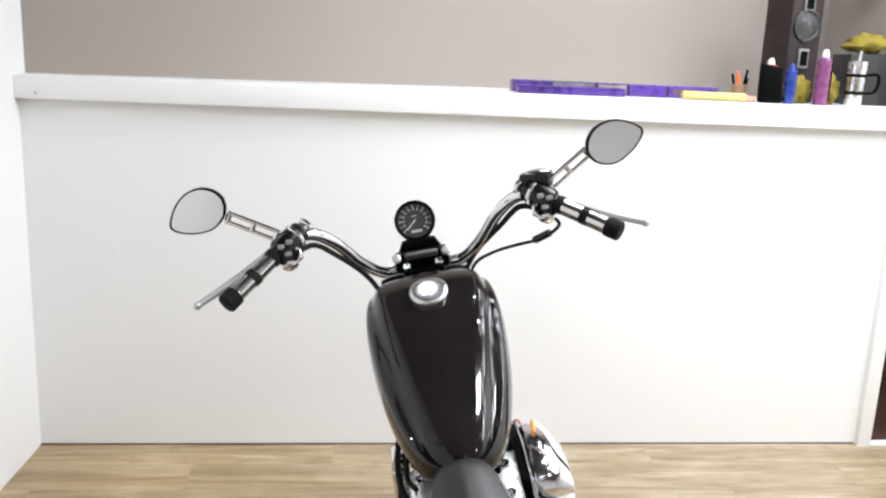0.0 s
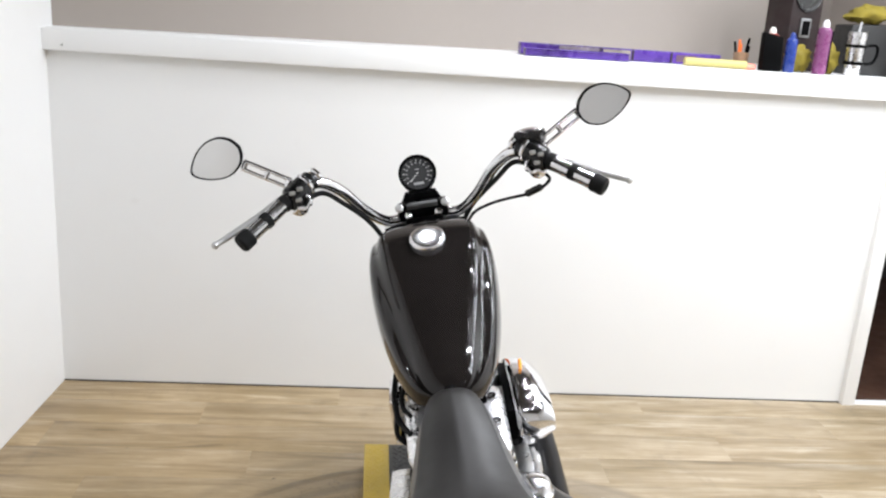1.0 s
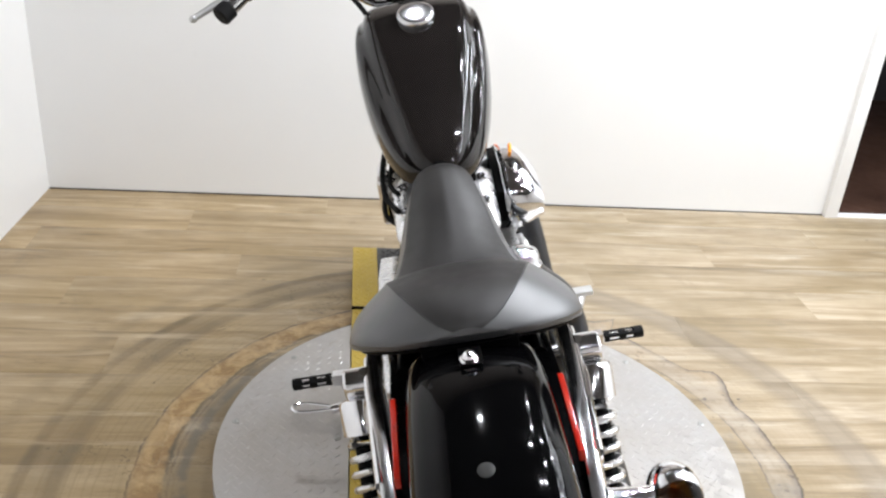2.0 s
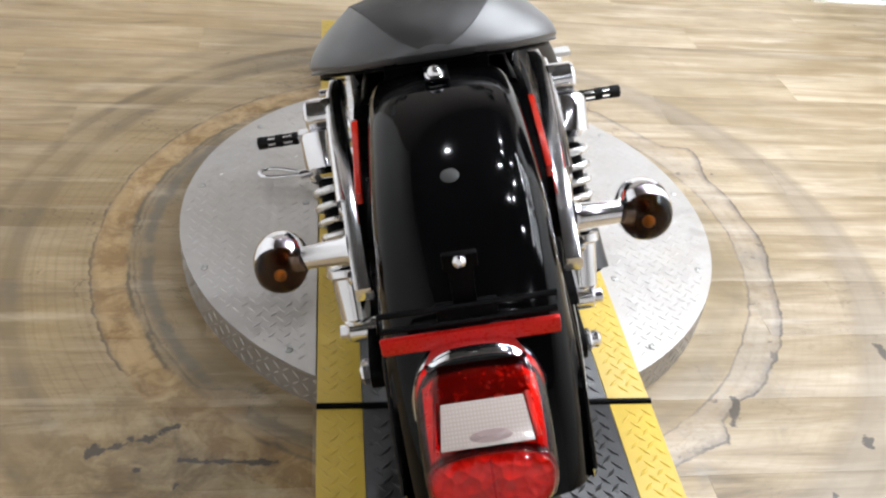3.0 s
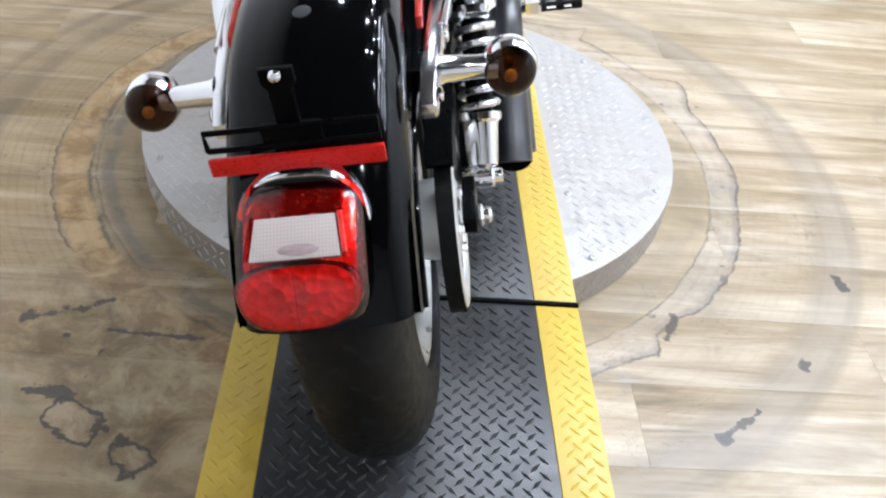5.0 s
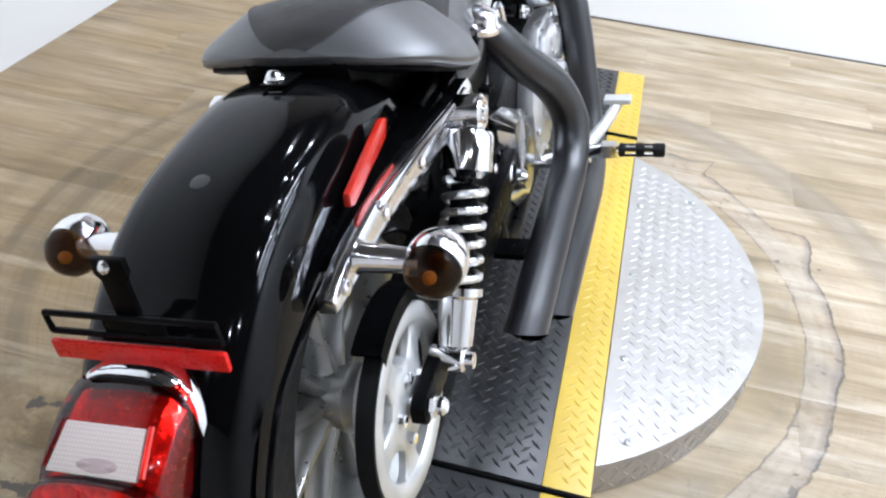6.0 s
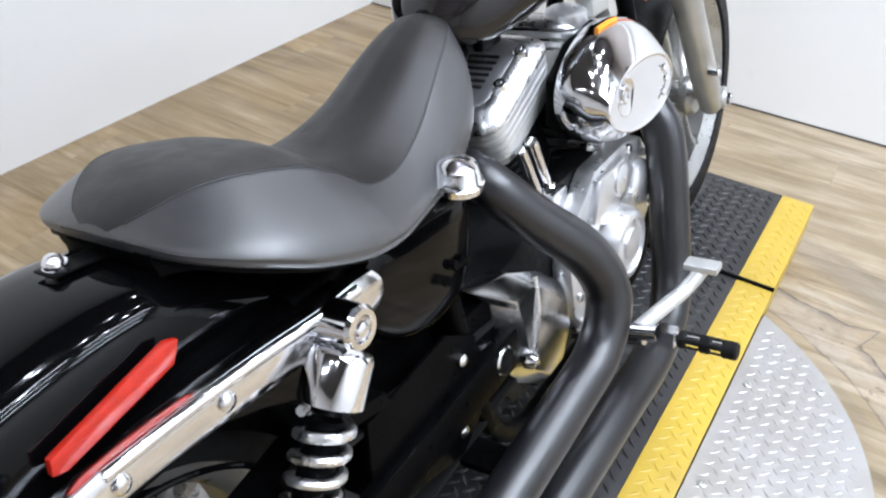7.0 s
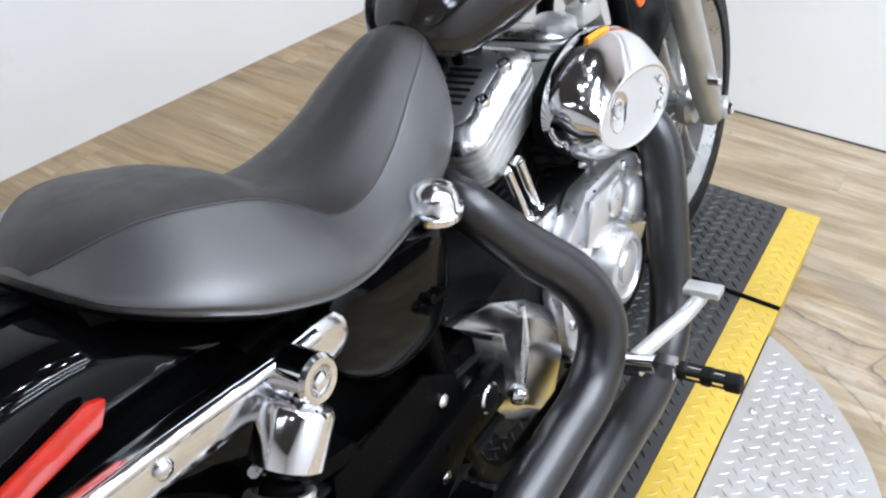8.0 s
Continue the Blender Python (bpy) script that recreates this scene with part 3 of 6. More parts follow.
structure("trim_ledge_front", span((LEFT + 0.012, BACK - 0.04, LEDGE - 0.080), (1.735, BACK - 0.001, LEDGE - 0.004)), TRIM, "white painted board along the ledge edge", "trim", 0.003)
structure("ledge", span((LEFT - 0.05, BACK - 0.001, LEDGE - 0.02), (1.76, UPPER, LEDGE)), TRIM, "white painted deep ledge on the half wall", "ledge")
ob = structure("wall_upper", span((-0.2, 0, LEDGE - 0.3), (3.52, 0.1, CEIL)), BEIGE, "beige painted wall slanting away above the ledge", "wall")
ob.matrix_world = pose(LEFT, 1.70, 0, 0, 0, 13)
structure("wall_alcove_side", span((1.80, BACK + 0.12, LEDGE - 0.3), (1.90, UPPER, CEIL)), BEIGE, "beige painted side of the alcove", "wall")
structure("door_post", span((1.714, BACK - 0.027, -0.01), (DOOR, BACK + 0.12, LEDGE - 0.025)), TRIM, "white painted door post beside the dark opening", "post", 0.003)
structure("door_header", span((DOOR, BACK, 2.08), (RIGHT + 0.1, BACK + 0.12, CEIL)), WALL, "white painted wall above the doorway", "wall")
structure("wall_beside_door", span((2.6, BACK, -0.01), (RIGHT + 0.1, BACK + 0.12, 2.08)), WALL, "white painted wall beside the doorway", "wall")
structure("threshold", span((DOOR, BACK - 0.02, -0.006), (2.6, BACK + 0.02, 0.006)), TRIM, "white strip on the doorway floor", "threshold", 0.002)
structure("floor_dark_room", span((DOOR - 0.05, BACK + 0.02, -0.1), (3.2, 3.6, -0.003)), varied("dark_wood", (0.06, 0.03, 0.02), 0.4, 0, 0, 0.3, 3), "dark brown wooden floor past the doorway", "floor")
structure("wall_dark_room_back", span((DOOR - 0.1, 3.6, -0.1), (3.3, 3.7, 2.3)), SHADE_DARK, "wall of the unlit room, its darkness put into the paint", "wall")
structure("wall_dark_room_west", span((DOOR - 0.1, BACK + 0.121, -0.1), (DOOR - 0.001, 3.6, LEDGE - 0.31)), SHADE_DARK, "side wall of the unlit room, its darkness put into the paint", "wall")
structure("wall_dark_room_east", span((3.2, BACK + 0.121, -0.1), (3.3, 3.6, 2.3)), SHADE_DARK, "side wall of the unlit room, its darkness put into the paint", "wall")
structure("ceiling_dark_room", span((1.901, BACK + 0.121, 2.09), (3.3, 3.6, 2.2)), SHADE_DARK, "ceiling of the unlit room, its darkness put into the paint", "ceiling")
structure("wall_dark_room_inner", span((DOOR - 0.001, UPPER + 0.1, LEDGE - 0.35), (1.901, 3.6, 2.2)), SHADE_DARK, "side wall of the unlit room, its darkness put into the paint", "wall")
structure("wall_east", span((RIGHT, REAR - 0.1, -0.01), (RIGHT + 0.1, BACK, CEIL)), WALL, "plain white side wall", "wall")
structure("wall_rear", span((LEFT - 0.4, REAR - 0.1, -0.01), (RIGHT, REAR, CEIL)), GREY_WALL, "plain light grey wall", "wall")
structure("ceiling", span((LEFT - 0.4, REAR - 0.1, CEIL), (RIGHT + 0.1, UPPER + 0.1, CEIL + 0.1)), CEILING, "plain dark painted ceiling", "ceiling")

GLOW = mat("lamp_glow", (0.9, 0.9, 0.9), 0.4)
Nodes(GLOW).b.inputs["Emission Color"].default_value = (1, 0.97, 0.92, 1)
Nodes(GLOW).b.inputs["Emission Strength"].default_value = 4.0
HOUSING = varied("white_lamp_housing", (0.7, 0.7, 0.69), 0.4)
for x, y in SPOTS:
    t = thing("ceiling_spot", "small round white ceiling spot lamp", "ceiling lamp", pose(x, y, CEIL), "ceiling spots")
    part("housing", Shape().lathe((0, 0, 0), (0, 0, -1), [(0, 0.07), (0.02, 0.07), (0.06, 0.062), (0.062, 0.05), (0.03, 0.048), (0.03, 0.001)], 24), HOUSING, t)
    part("diffuser", Shape().lathe((0, 0, -0.035), (0, 0, -1), [(0, 0.046), (0.006, 0.046)], 24), GLOW, t, "glowing lamp face")
for x, y in TUBES:
    t = thing("tube_lamp", "long white ceiling tube lamp", "ceiling lamp", pose(x, y, CEIL), "tube lamps")
    part("housing", Shape().box((0, 0, -0.02), (0.09, 1.22, 0.04)), HOUSING, t, bevel=0.004)
    part("diffuser", Shape().rod((0, -0.57, -0.062), (0, 0.57, -0.062), 0.018), GLOW, t, "glowing tube")

# ---- turntable and tread-plate track ----
DISC_Z, TRACK_Z, DISC_R = 0.078, 0.088, 0.612


def tread(shape, x, y, z, a, length=0.0262, width=0.0074, h=0.0024):
    """One raised lozenge of the tread plate."""
    base = len(shape.v)
    c, s = math.cos(a), math.sin(a)
    for u, v, w in ((-length / 2, 0, 0), (0, -width / 2, 0), (length / 2, 0, 0), (0, width / 2, 0), (-length * 0.27, 0, h), (length * 0.27, 0, h)):
        shape.v.append((x + u * c - v * s, y + u * s + v * c, z + w))
    shape.f += [tuple(base + k for k in f) for f in ((0, 1, 4), (1, 5, 4), (1, 2, 5), (2, 3, 5), (3, 4, 5), (3, 0, 4))]


def treads(inside, x0, x1, y0, y1, z, pitch, **size):
    """Rows of lozenges that lean by turns to either side, each end pointing at a neighbour's flank."""
    s = Shape()
    dx, dy = pitch * math.sqrt(2), pitch / math.sqrt(2)
    for j in range(math.floor(y0 / dy), math.ceil(y1 / dy) + 1):
        for i in range(math.floor(x0 / dx) - 1, math.ceil(x1 / dx) + 1):
            x, y = (i + (0.5 if j % 2 else 0)) * dx, j * dy
            if x0 + 0.006 < x < x1 - 0.006 and y0 + 0.008 < y < y1 - 0.008 and inside(x, y):
                tread(s, x, y, z(x, y), radians(45 if j % 2 else -45), **size)
    return s


turntable = thing("turntable", "round silver tread-plate turntable standing on the floor", "turntable")
part("rim", Shape().lathe((0, 0, 0), (0, 0, 1), [(0.0, DISC_R - 0.012), (0.0, DISC_R), (DISC_Z - 0.005, DISC_R), (DISC_Z - 0.005, DISC_R - 0.012)], 96, closed=True), PLATE_ALU, turntable, "upright rim of bare tread plate")
for sx in (-1, 1):
    outline = []
    for k in range(49):
        a = radians(-60 + 120 * k / 48)
        outline.append((sx * DISC_R * math.cos(a), DISC_R * math.sin(a)))
    outline += [(sx * 0.308, DISC_R * math.sin(radians(60))), (sx * 0.308, -DISC_R * math.sin(radians(60)))]
    part("top_plate", Shape().prism(outline, "z", DISC_Z - 0.004, DISC_Z), PLATE_ALU, turntable, "bare aluminium tread plate")
    tr = part("tread", treads(lambda x, y: x * x + y * y < 0.595 ** 2, *((0.315, 0.612) if sx > 0 else (-0.612, -0.315)), -0.6, 0.6, lambda x, y: DISC_Z, 0.0205, length=0.0225, width=0.0052, h=0.0010), PLATE_ALU, turntable)
    tagged(tr, kind="stuff")
    spots = [(0.583 * math.cos(radians(a)), 0.583 * math.sin(radians(a))) for a in (-52, -22, 8, 38)] + [(0.336, 0.02), (0.336, -0.25), (0.336, 0.3)]
    for x, y in spots:
        part("screw", Shape().lathe((sx * x, y, DISC_Z - 0.001), (0, 0, 1), [(0, 0.0085), (0.003, 0.0085), (0.0045, 0.006), (0.0045, 0.003), (0.002, 0.002)], 10), CAST, turntable)
s = Shape()
for k in range(168):
    for j in range(3):
        a = math.tau * k / 168
        if abs(math.cos(a)) > 0.49:
            c = Vector((math.cos(a), math.sin(a), 0)) * (DISC_R + 0.0002)
            t1, t2 = Vector((-math.sin(a), math.cos(a), 0)), Vector((0, 0, 1))
            q = 0.707 if (k + j) % 2 else -0.707
            d, e, o = t1 * 0.707 + t2 * q, t1 * -q + t2 * 0.707, c + Vector((0, 0, 0.014 + 0.0225 * j))
            base = len(s.v)
            up = Vector((math.cos(a), math.sin(a), 0)) * 0.0016
            s.v += [tuple(p) for p in (o - d * 0.011, o - e * 0.003, o + d * 0.011, o + e * 0.003, o - d * 0.006 + up, o + d * 0.006 + up)]
            s.f += [tuple(base + i for i in f) for f in ((0, 1, 4), (1, 5, 4), (1, 2, 5), (2, 3, 5), (3, 4, 5), (3, 0, 4))]
tagged(part("tread", s, PLATE_ALU, turntable), kind="stuff")


def track_z(y):
    """Height of the track: level, then falling to the floor behind."""
    return TRACK_Z if y > -1.06 else max(0.004, TRACK_Z + (y + 1.06) * 0.125)


track = thing("track", "black tread-plate track with yellow edges across the turntable", "ramp")
for name, y0, y1 in (("front_plate", 0.616, 1.02), ("middle_plate", -0.604, 0.604), ("rear_plate", -1.06, -0.616), ("ramp_plate", -1.74, -1.063)):
    for strip, x0, x1, m in (("centre", -0.225, 0.225, PLATE_BLACK), ("edge", -0.305, -0.2255, PLATE_YELLOW), ("edge", 0.2255, 0.305, PLATE_YELLOW)):
        s = Shape()
        low = 0.004 if name != "ramp_plate" else 0.0
        s.grid([[(x0, y0, low), (x1, y0, low), (x1, y0, track_z(y0)), (x0, y0, track_z(y0))], [(x0, y1, low), (x1, y1, low), (x1, y1, track_z(y1)), (x0, y1, track_z(y1))]], close_u=True, cap=True)
        ob = part(name if strip == "centre" else name.replace("plate", "edge"), s, m, track, "black tread plate" if strip == "centre" else "yellow painted edge", bevel=0.0015)
        tr = part("tread", treads(lambda x, y: True, x0 + 0.004, x1 - 0.004, y0 + 0.004, y1 - 0.004, lambda x, y: track_z(y), 0.0205, h=0.0014 if strip == "edge" else 0.0022), m, ob)
        tagged(tr, kind="stuff")
for y in (-0.61, 0.61):
    part("hinge_rod", Shape().rod((-0.306, y, TRACK_Z), (0.306, y, TRACK_Z), 0.006), BLACK_METAL, track, "thin black hinge rod")

# ---- the motorcycle, leaning on its side stand ----
bike = thing("motorcycle", "black and chrome cruiser motorcycle leaning on its side stand", "motorcycle", Matrix.Translation((0.003, 0, TRACK_Z)) @ pose(0, 0, 0, 0, 0, -1.2) @ pose(0, 0, 0, 0, -12.3, 0))
RA, FA = Vector((0, -0.80, 0.322)), Vector((0, 0.757, 0.316))


def wheel(name, c, r, half, rim_r, spokes, label):
    """Cast wheel with its tyre; the rim carries hub and spokes."""
    s = Shape()
    w = half * 0.86
    s.lathe(c, (1, 0, 0), [(-w, rim_r + 0.012), (-w, rim_r - 0.004), (-w + 0.012, rim_r - 0.018), (-w * 0.5, rim_r - 0.03), (w * 0.5, rim_r - 0.03), (w - 0.012, rim_r - 0.018), (w, rim_r - 0.004), (w, rim_r + 0.012), (w * 0.6, rim_r), (-w * 0.6, rim_r)], 64, closed=True)
    s.lathe(c, (1, 0, 0), [(-0.062, 0.02), (-0.062, 0.038), (-0.05, 0.046), (-0.02, 0.036), (0.02, 0.036), (0.05, 0.046), (0.062, 0.038), (0.062, 0.02)], 32)
    spoke_shapes = []
    for k in range(spokes):
        a = k * math.tau / spokes
        d, e = Vector((0, math.cos(a), math.sin(a))), Vector((0, -math.sin(a), math.cos(a)))
        rows = []
        for rr, hw, th in ((0.036, 0.013, 0.03), (0.09, 0.0075, 0.02), (rim_r - 0.06, 0.0075, 0.016), (rim_r - 0.022, 0.016, 0.022)):
            o = Vector(c) + d * rr
            rows.append([o + e * hw * u + Vector((th * v, 0, 0)) for u, v in ((-1, -0.6), (-0.5, -1), (0.5, -1), (1, -0.6), (1, 0.6), (0.5, 1), (-0.5, 1), (-1, 0.6))])
        spoke_shapes.append(Shape().grid(rows, close_u=True))
    rim = part(name, s, SATIN_SILVER, bike, label)
    for q in spoke_shapes:
        part("spoke", q, SATIN_SILVER, rim)
    prof = []
    for k in range(19):
        a = math.pi * k / 18
        prof.append((-half * math.cos(a) * (1.0 if 0.2 < math.sin(a) else 0.98), rim_r + 0.004 + (r - rim_r - 0.004) * math.sin(a) ** 0.62))
    prof += [(half * 0.8, rim_r - 0.002), (-half * 0.8, rim_r - 0.002)]
    part("tyre", Shape().lathe(c, (1, 0, 0), prof, 96, closed=True), TYRE, rim, "black rubber tyre")
    grooves = Shape()
    for k in range(36):
        for side in (-1, 1):
            a = (k + (0.5 if side > 0 else 0)) * math.tau / 36
            line = []
            for q in range(6):
                u = (0.06, 0.22, 0.34, 0.50, 0.66, 0.80)[q]
                rr = rim_r + 0.004 + (r - rim_r - 0.004) * math.sin(math.acos(u)) ** 0.62 + 0.0003
                aa = a + (0.0, 0.012, 0.075, 0.085, 0.095, 0.105)[q]
                line.append((Vector(c) + Vector((side * half * u, math.cos(aa) * rr, math.sin(aa) * rr)), aa))
            for hw in (0.0028,):
                grooves.grid([[p + Vector((0, -math.sin(aa), math.cos(aa))) * hw * z for z in (-1, 1)] for p, aa in line])
    part("tread_groove", grooves, mat("groove_black", (0.004, 0.004, 0.004), 0.9), rim)
    return rim


wheel("rear_wheel", RA, 0.322, 0.072, 0.205, 9, "satin silver cast rear wheel")
wheel("front_wheel", FA, 0.316, 0.050, 0.238, 13, "satin silver cast front wheel")
# belt drive on the right-hand side
s = Shape().lathe(RA, (1, 0, 0), [(0.110, 0.127), (0.110, 0.100), (0.122, 0.098), (0.127, 0.102), (0.129, 0.110), (0.129, 0.124), (0.127, 0.127)], 64, closed=True)
pulley = part("belt_pulley", s, PALE_SILVER, bike, "bare metal rear belt pulley")
part("hub", Shape().lathe(RA, (1, 0, 0), [(0.07, 0.02), (0.07, 0.055), (0.112, 0.060), (0.122, 0.058), (0.126, 0.050), (0.126, 0.02)], 40), PALE_SILVER, pulley)
for k in range(5):
    a = k * math.tau / 5 + 0.35
    part("pulley_bolt", Shape().rod((0.124, RA.y + 0.043 * math.cos(a), RA.z + 0.043 * math.sin(a)), (0.134, RA.y + 0.043 * math.cos(a), RA.z + 0.043 * math.sin(a)), 0.0075, 6), CHROME, pulley, "chrome pulley bolt")
    a = k * math.tau / 5 + 0.72
    m = Matrix.Rotation(a, 3, "X")
    blade = []
    for rr, hw, x in ((0.050, 0.028, 0.124), (0.062, 0.020, 0.122), (0.078, 0.0175, 0.120), (0.092, 0.024, 0.121), (0.104, 0.040, 0.123)):
        blade.append([RA + m @ Vector((xx, rr, u * hw)) for xx, u in ((x - 0.012, -1), (x - 0.003, -1), (x, -0.82), (x, 0.82), (x - 0.003, 1), (x - 0.012, 1))])
    part("spoke", Shape().grid(blade, close_u=True, cap=True), PALE_SILVER, pulley)
s = Shape()
FP = Vector((0.118, -0.17, 0.315))
loop = []
for k in range(25):
    a = radians(85) + radians(190) * k / 24
    loop.append((RA.y + 0.1325 * math.cos(a), RA.z + 0.1325 * math.sin(a)))
for k in range(13):
    a = radians(-85) + radians(170) * k / 12
    loop.append((FP.y + 0.058 * math.cos(a), FP.z + 0.058 * math.sin(a)))
inner = []
for i, p in enumerate(loop):
    a, b = Vector(loop[i - 1]), Vector(loop[(i + 1) % len(loop)])
    t = (b - a).normalized()
    inner.append((p[0] - t.y * 0.006, p[1] + t.x * 0.006))
s.grid([[(x, q[0], q[1]) for q in ring] for x, ring in ((0.105, loop), (0.127, loop), (0.127, inner), (0.105, inner))], close_u=True, close_v=True)
part("drive_belt", s, RUBBER, bike, "black toothed drive belt")
s = Shape()
arc = [(RA.y + 0.152 * math.cos(radians(a)), RA.z + 0.152 * math.sin(radians(a))) for a in range(116, 55, -8)] + [(-0.60, 0.475), (-0.48, 0.445)]
arc2 = [(RA.y + 0.146 * math.cos(radians(a)), RA.z + 0.146 * math.sin(radians(a))) for a in range(116, 55, -8)] + [(-0.60, 0.468), (-0.48, 0.438)]
s.grid([[(x, q[0], q[1]) for q in ring] for x, ring in ((0.096, arc), (0.132, arc), (0.135, [(q[0], q[1] - 0.016) for q in arc]), (0.132, arc2), (0.096, arc2))], close_v=True)
part("belt_guard", s, BLACK_METAL, bike, "black upper belt guard")
part("brake_disc", Shape().lathe(RA, (-1, 0, 0), [(0.088, 0.07), (0.088, 0.145), (0.093, 0.145), (0.093, 0.07)], 48, closed=True), CAST, bike, "steel rear brake disc")
part("brake_caliper", Shape().box((-0.10, -0.70, 0.40), (0.05, 0.10, 0.06)), BLACK_METAL, bike, bevel=0.01)
part("front_brake_disc", Shape().lathe(FA, (-1, 0, 0), [(0.070, 0.08), (0.070, 0.145), (0.075, 0.145), (0.075, 0.08)], 48, closed=True), CAST, bike, "steel front brake disc")

# swing arm, axles
for sx in (-1, 1):
    part("swing_arm", Shape().grid([[(sx * (c + a), y, z + b) for a, b in ((-0.010, -h), (0.010, -h), (0.010, h), (-0.010, h))] for y, z, h, c in ((-0.22, 0.335, 0.03, 0.137), (-0.5, 0.33, 0.026, 0.139), (-0.74, 0.324, 0.023, 0.141), (-0.80, 0.322, 0.022, 0.141), (-0.816, 0.322, 0.018, 0.141), (-0.824, 0.322, 0.010, 0.141))], close_u=True, cap=True), BLACK_METAL, bike, bevel=0.004)
part("rear_axle", Shape().rod((-0.165, *RA.yz), (0.165, *RA.yz), 0.011).rod((0.150, *RA.yz), (0.160, *RA.yz), 0.016, 6).rod((0.158, *RA.yz), (0.172, *RA.yz), 0.012, 16, 0.005).rod((-0.163, *RA.yz), (-0.147, *RA.yz), 0.018, 6), CHROME, bike, "chrome axle with nuts")
part("front_axle", Shape().rod((-0.125, *FA.yz), (0.135, *FA.yz), 0.009).rod((0.122, *FA.yz), (0.138, *FA.yz), 0.014, 6), CHROME, bike, "chrome axle with nut")

# fork
RAKE = Vector((0, -math.sin(radians(29.6)), math.cos(radians(29.6))))
for sx in (-1, 1):
    foot = FA + Vector((sx * 0.100, -0.026, -0.008))
    leg = part("fork_leg", Shape().lathe(foot - RAKE * 0.015, RAKE, [(0, 0.016), (0.01, 0.023), (0.05, 0.025), (0.06, 0.0285), (0.33, 0.0285), (0.345, 0.0305), (0.37, 0.0305), (0.375, 0.024)], 24), CAST, bike, "grey cast fork slider")
    part("fork_tube", Shape().rod(foot + RAKE * 0.34, foot + RAKE * 0.66, 0.0205), CHROME, leg, "chrome fork tube")
    part("axle_clamp", Shape().rod(FA + Vector((sx * 0.075, 0, 0)), FA + Vector((sx * 0.128, 0, 0)), 0.024), CAST, leg)
    part("pinch_bolt", Shape().rod(foot + RAKE * 0.12 + Vector((sx * 0.02, -0.02, 0)), foot + RAKE * 0.12 + Vector((sx * 0.045, -0.025, 0)), 0.008, 8), CHROME, leg)
for z, n in ((0.86, "lower_triple_clamp"), (0.930, "upper_triple_clamp")):
    y = FA.y - 0.012 - (z - 0.316) * math.tan(radians(29.6))
    part(n, Shape().prism([(-0.098, -0.02), (-0.098, 0.03), (-0.05, 0.04), (0.05, 0.04), (0.098, 0.03), (0.098, -0.02), (0.05, -0.045), (-0.05, -0.045)], "z", -0.014, 0.014), BLACK_METAL, bike, bevel=0.005).matrix_local = pose(0, y, z, -29.6)
part("steering_neck", Shape().rod((0, 0.385, 0.78), (0, 0.31, 0.91), 0.034), BLACK_METAL, bike)

# frame
s = Shape().tube([(0, 0.31, 0.90), (0, 0.10, 0.80), (0, -0.12, 0.74), (0, -0.30, 0.66)], 0.024)
for sx in (-1, 1):
    s.tube([(0, 0.33, 0.84), (sx * 0.05, 0.36, 0.72), (sx * 0.09, 0.36, 0.45), (sx * 0.10, 0.33, 0.22), (sx * 0.10, 0.24, 0.14), (sx * 0.10, 0.0, 0.13), (sx * 0.11, -0.20, 0.15), (sx * 0.115, -0.29, 0.27), (sx * 0.11, -0.32, 0.5), (sx * 0.09, -0.34, 0.62)], 0.0155)
    s.tube([(sx * 0.03, -0.10, 0.70), (sx * 0.058, -0.22, 0.640), (sx * 0.085, -0.36, 0.60), (sx * 0.10, -0.56, 0.60)], 0.014)
    s.box((sx * 0.105, -0.27, 0.34), (0.03, 0.10, 0.16))
part("frame", s, BLACK_METAL, bike, "black steel tube frame")
part("swing_arm_pivot", Shape().rod((-0.15, -0.26, 0.335), (0.15, -0.26, 0.335), 0.022), CHROME, bike)

# fuel tank: (y, top, crease half width, side half width, bottom)
TANK = [(-0.135, 0.752, 0.020, 0.030, 0.725), (-0.12, 0.772, 0.042, 0.056, 0.715), (-0.09, 0.800, 0.055, 0.078, 0.705), (-0.04, 0.838, 0.066, 0.100, 0.71), (0.03, 0.893, 0.080, 0.120, 0.725), (0.10, 0.945, 0.093, 0.132, 0.755),
        (0.16, 0.980, 0.102, 0.136, 0.79), (0.21, 0.993, 0.104, 0.132, 0.82), (0.245, 0.990, 0.100, 0.122, 0.85), (0.265, 0.975, 0.090, 0.105, 0.88), (0.272, 0.955, 0.07, 0.08, 0.90)]


def tank_half(y):
    t, c, w, b = lerp_table(TANK, y)
    h = t - b
    return [(0, t), (c * 0.5, t - 0.003 - c * 0.02), (c * 0.86, t - 0.010), (c, t - 0.018), (c + (w - c) * 0.35, t - 0.028 - h * 0.04), (c + (w - c) * 0.82, t - h * 0.26), (w, t - h * 0.47), (w * 0.985, t - h * 0.68), (w * 0.92, t - h * 0.86), (w * 0.76, t - h * 0.97), (w * 0.4, b), (0, b)]


def smooth_rows(rows, steps):
    """Curves through rows of points along the first index."""
    out = []
    for i in range(len(rows) - 1):
        a, b, c, d = rows[max(i - 1, 0)], rows[i], rows[i + 1], rows[min(i + 2, len(rows) - 1)]
        for k in range(steps):
            t = k / steps
            out.append([0.5 * (2 * q + (r - p) * t + (2 * p - 5 * q + 4 * r - u) * t * t + (3 * q - p - 3 * r + u) * t ** 3) for p, q, r, u in zip(a, b, c, d)])
    out.append(list(rows[-1]))
    return out


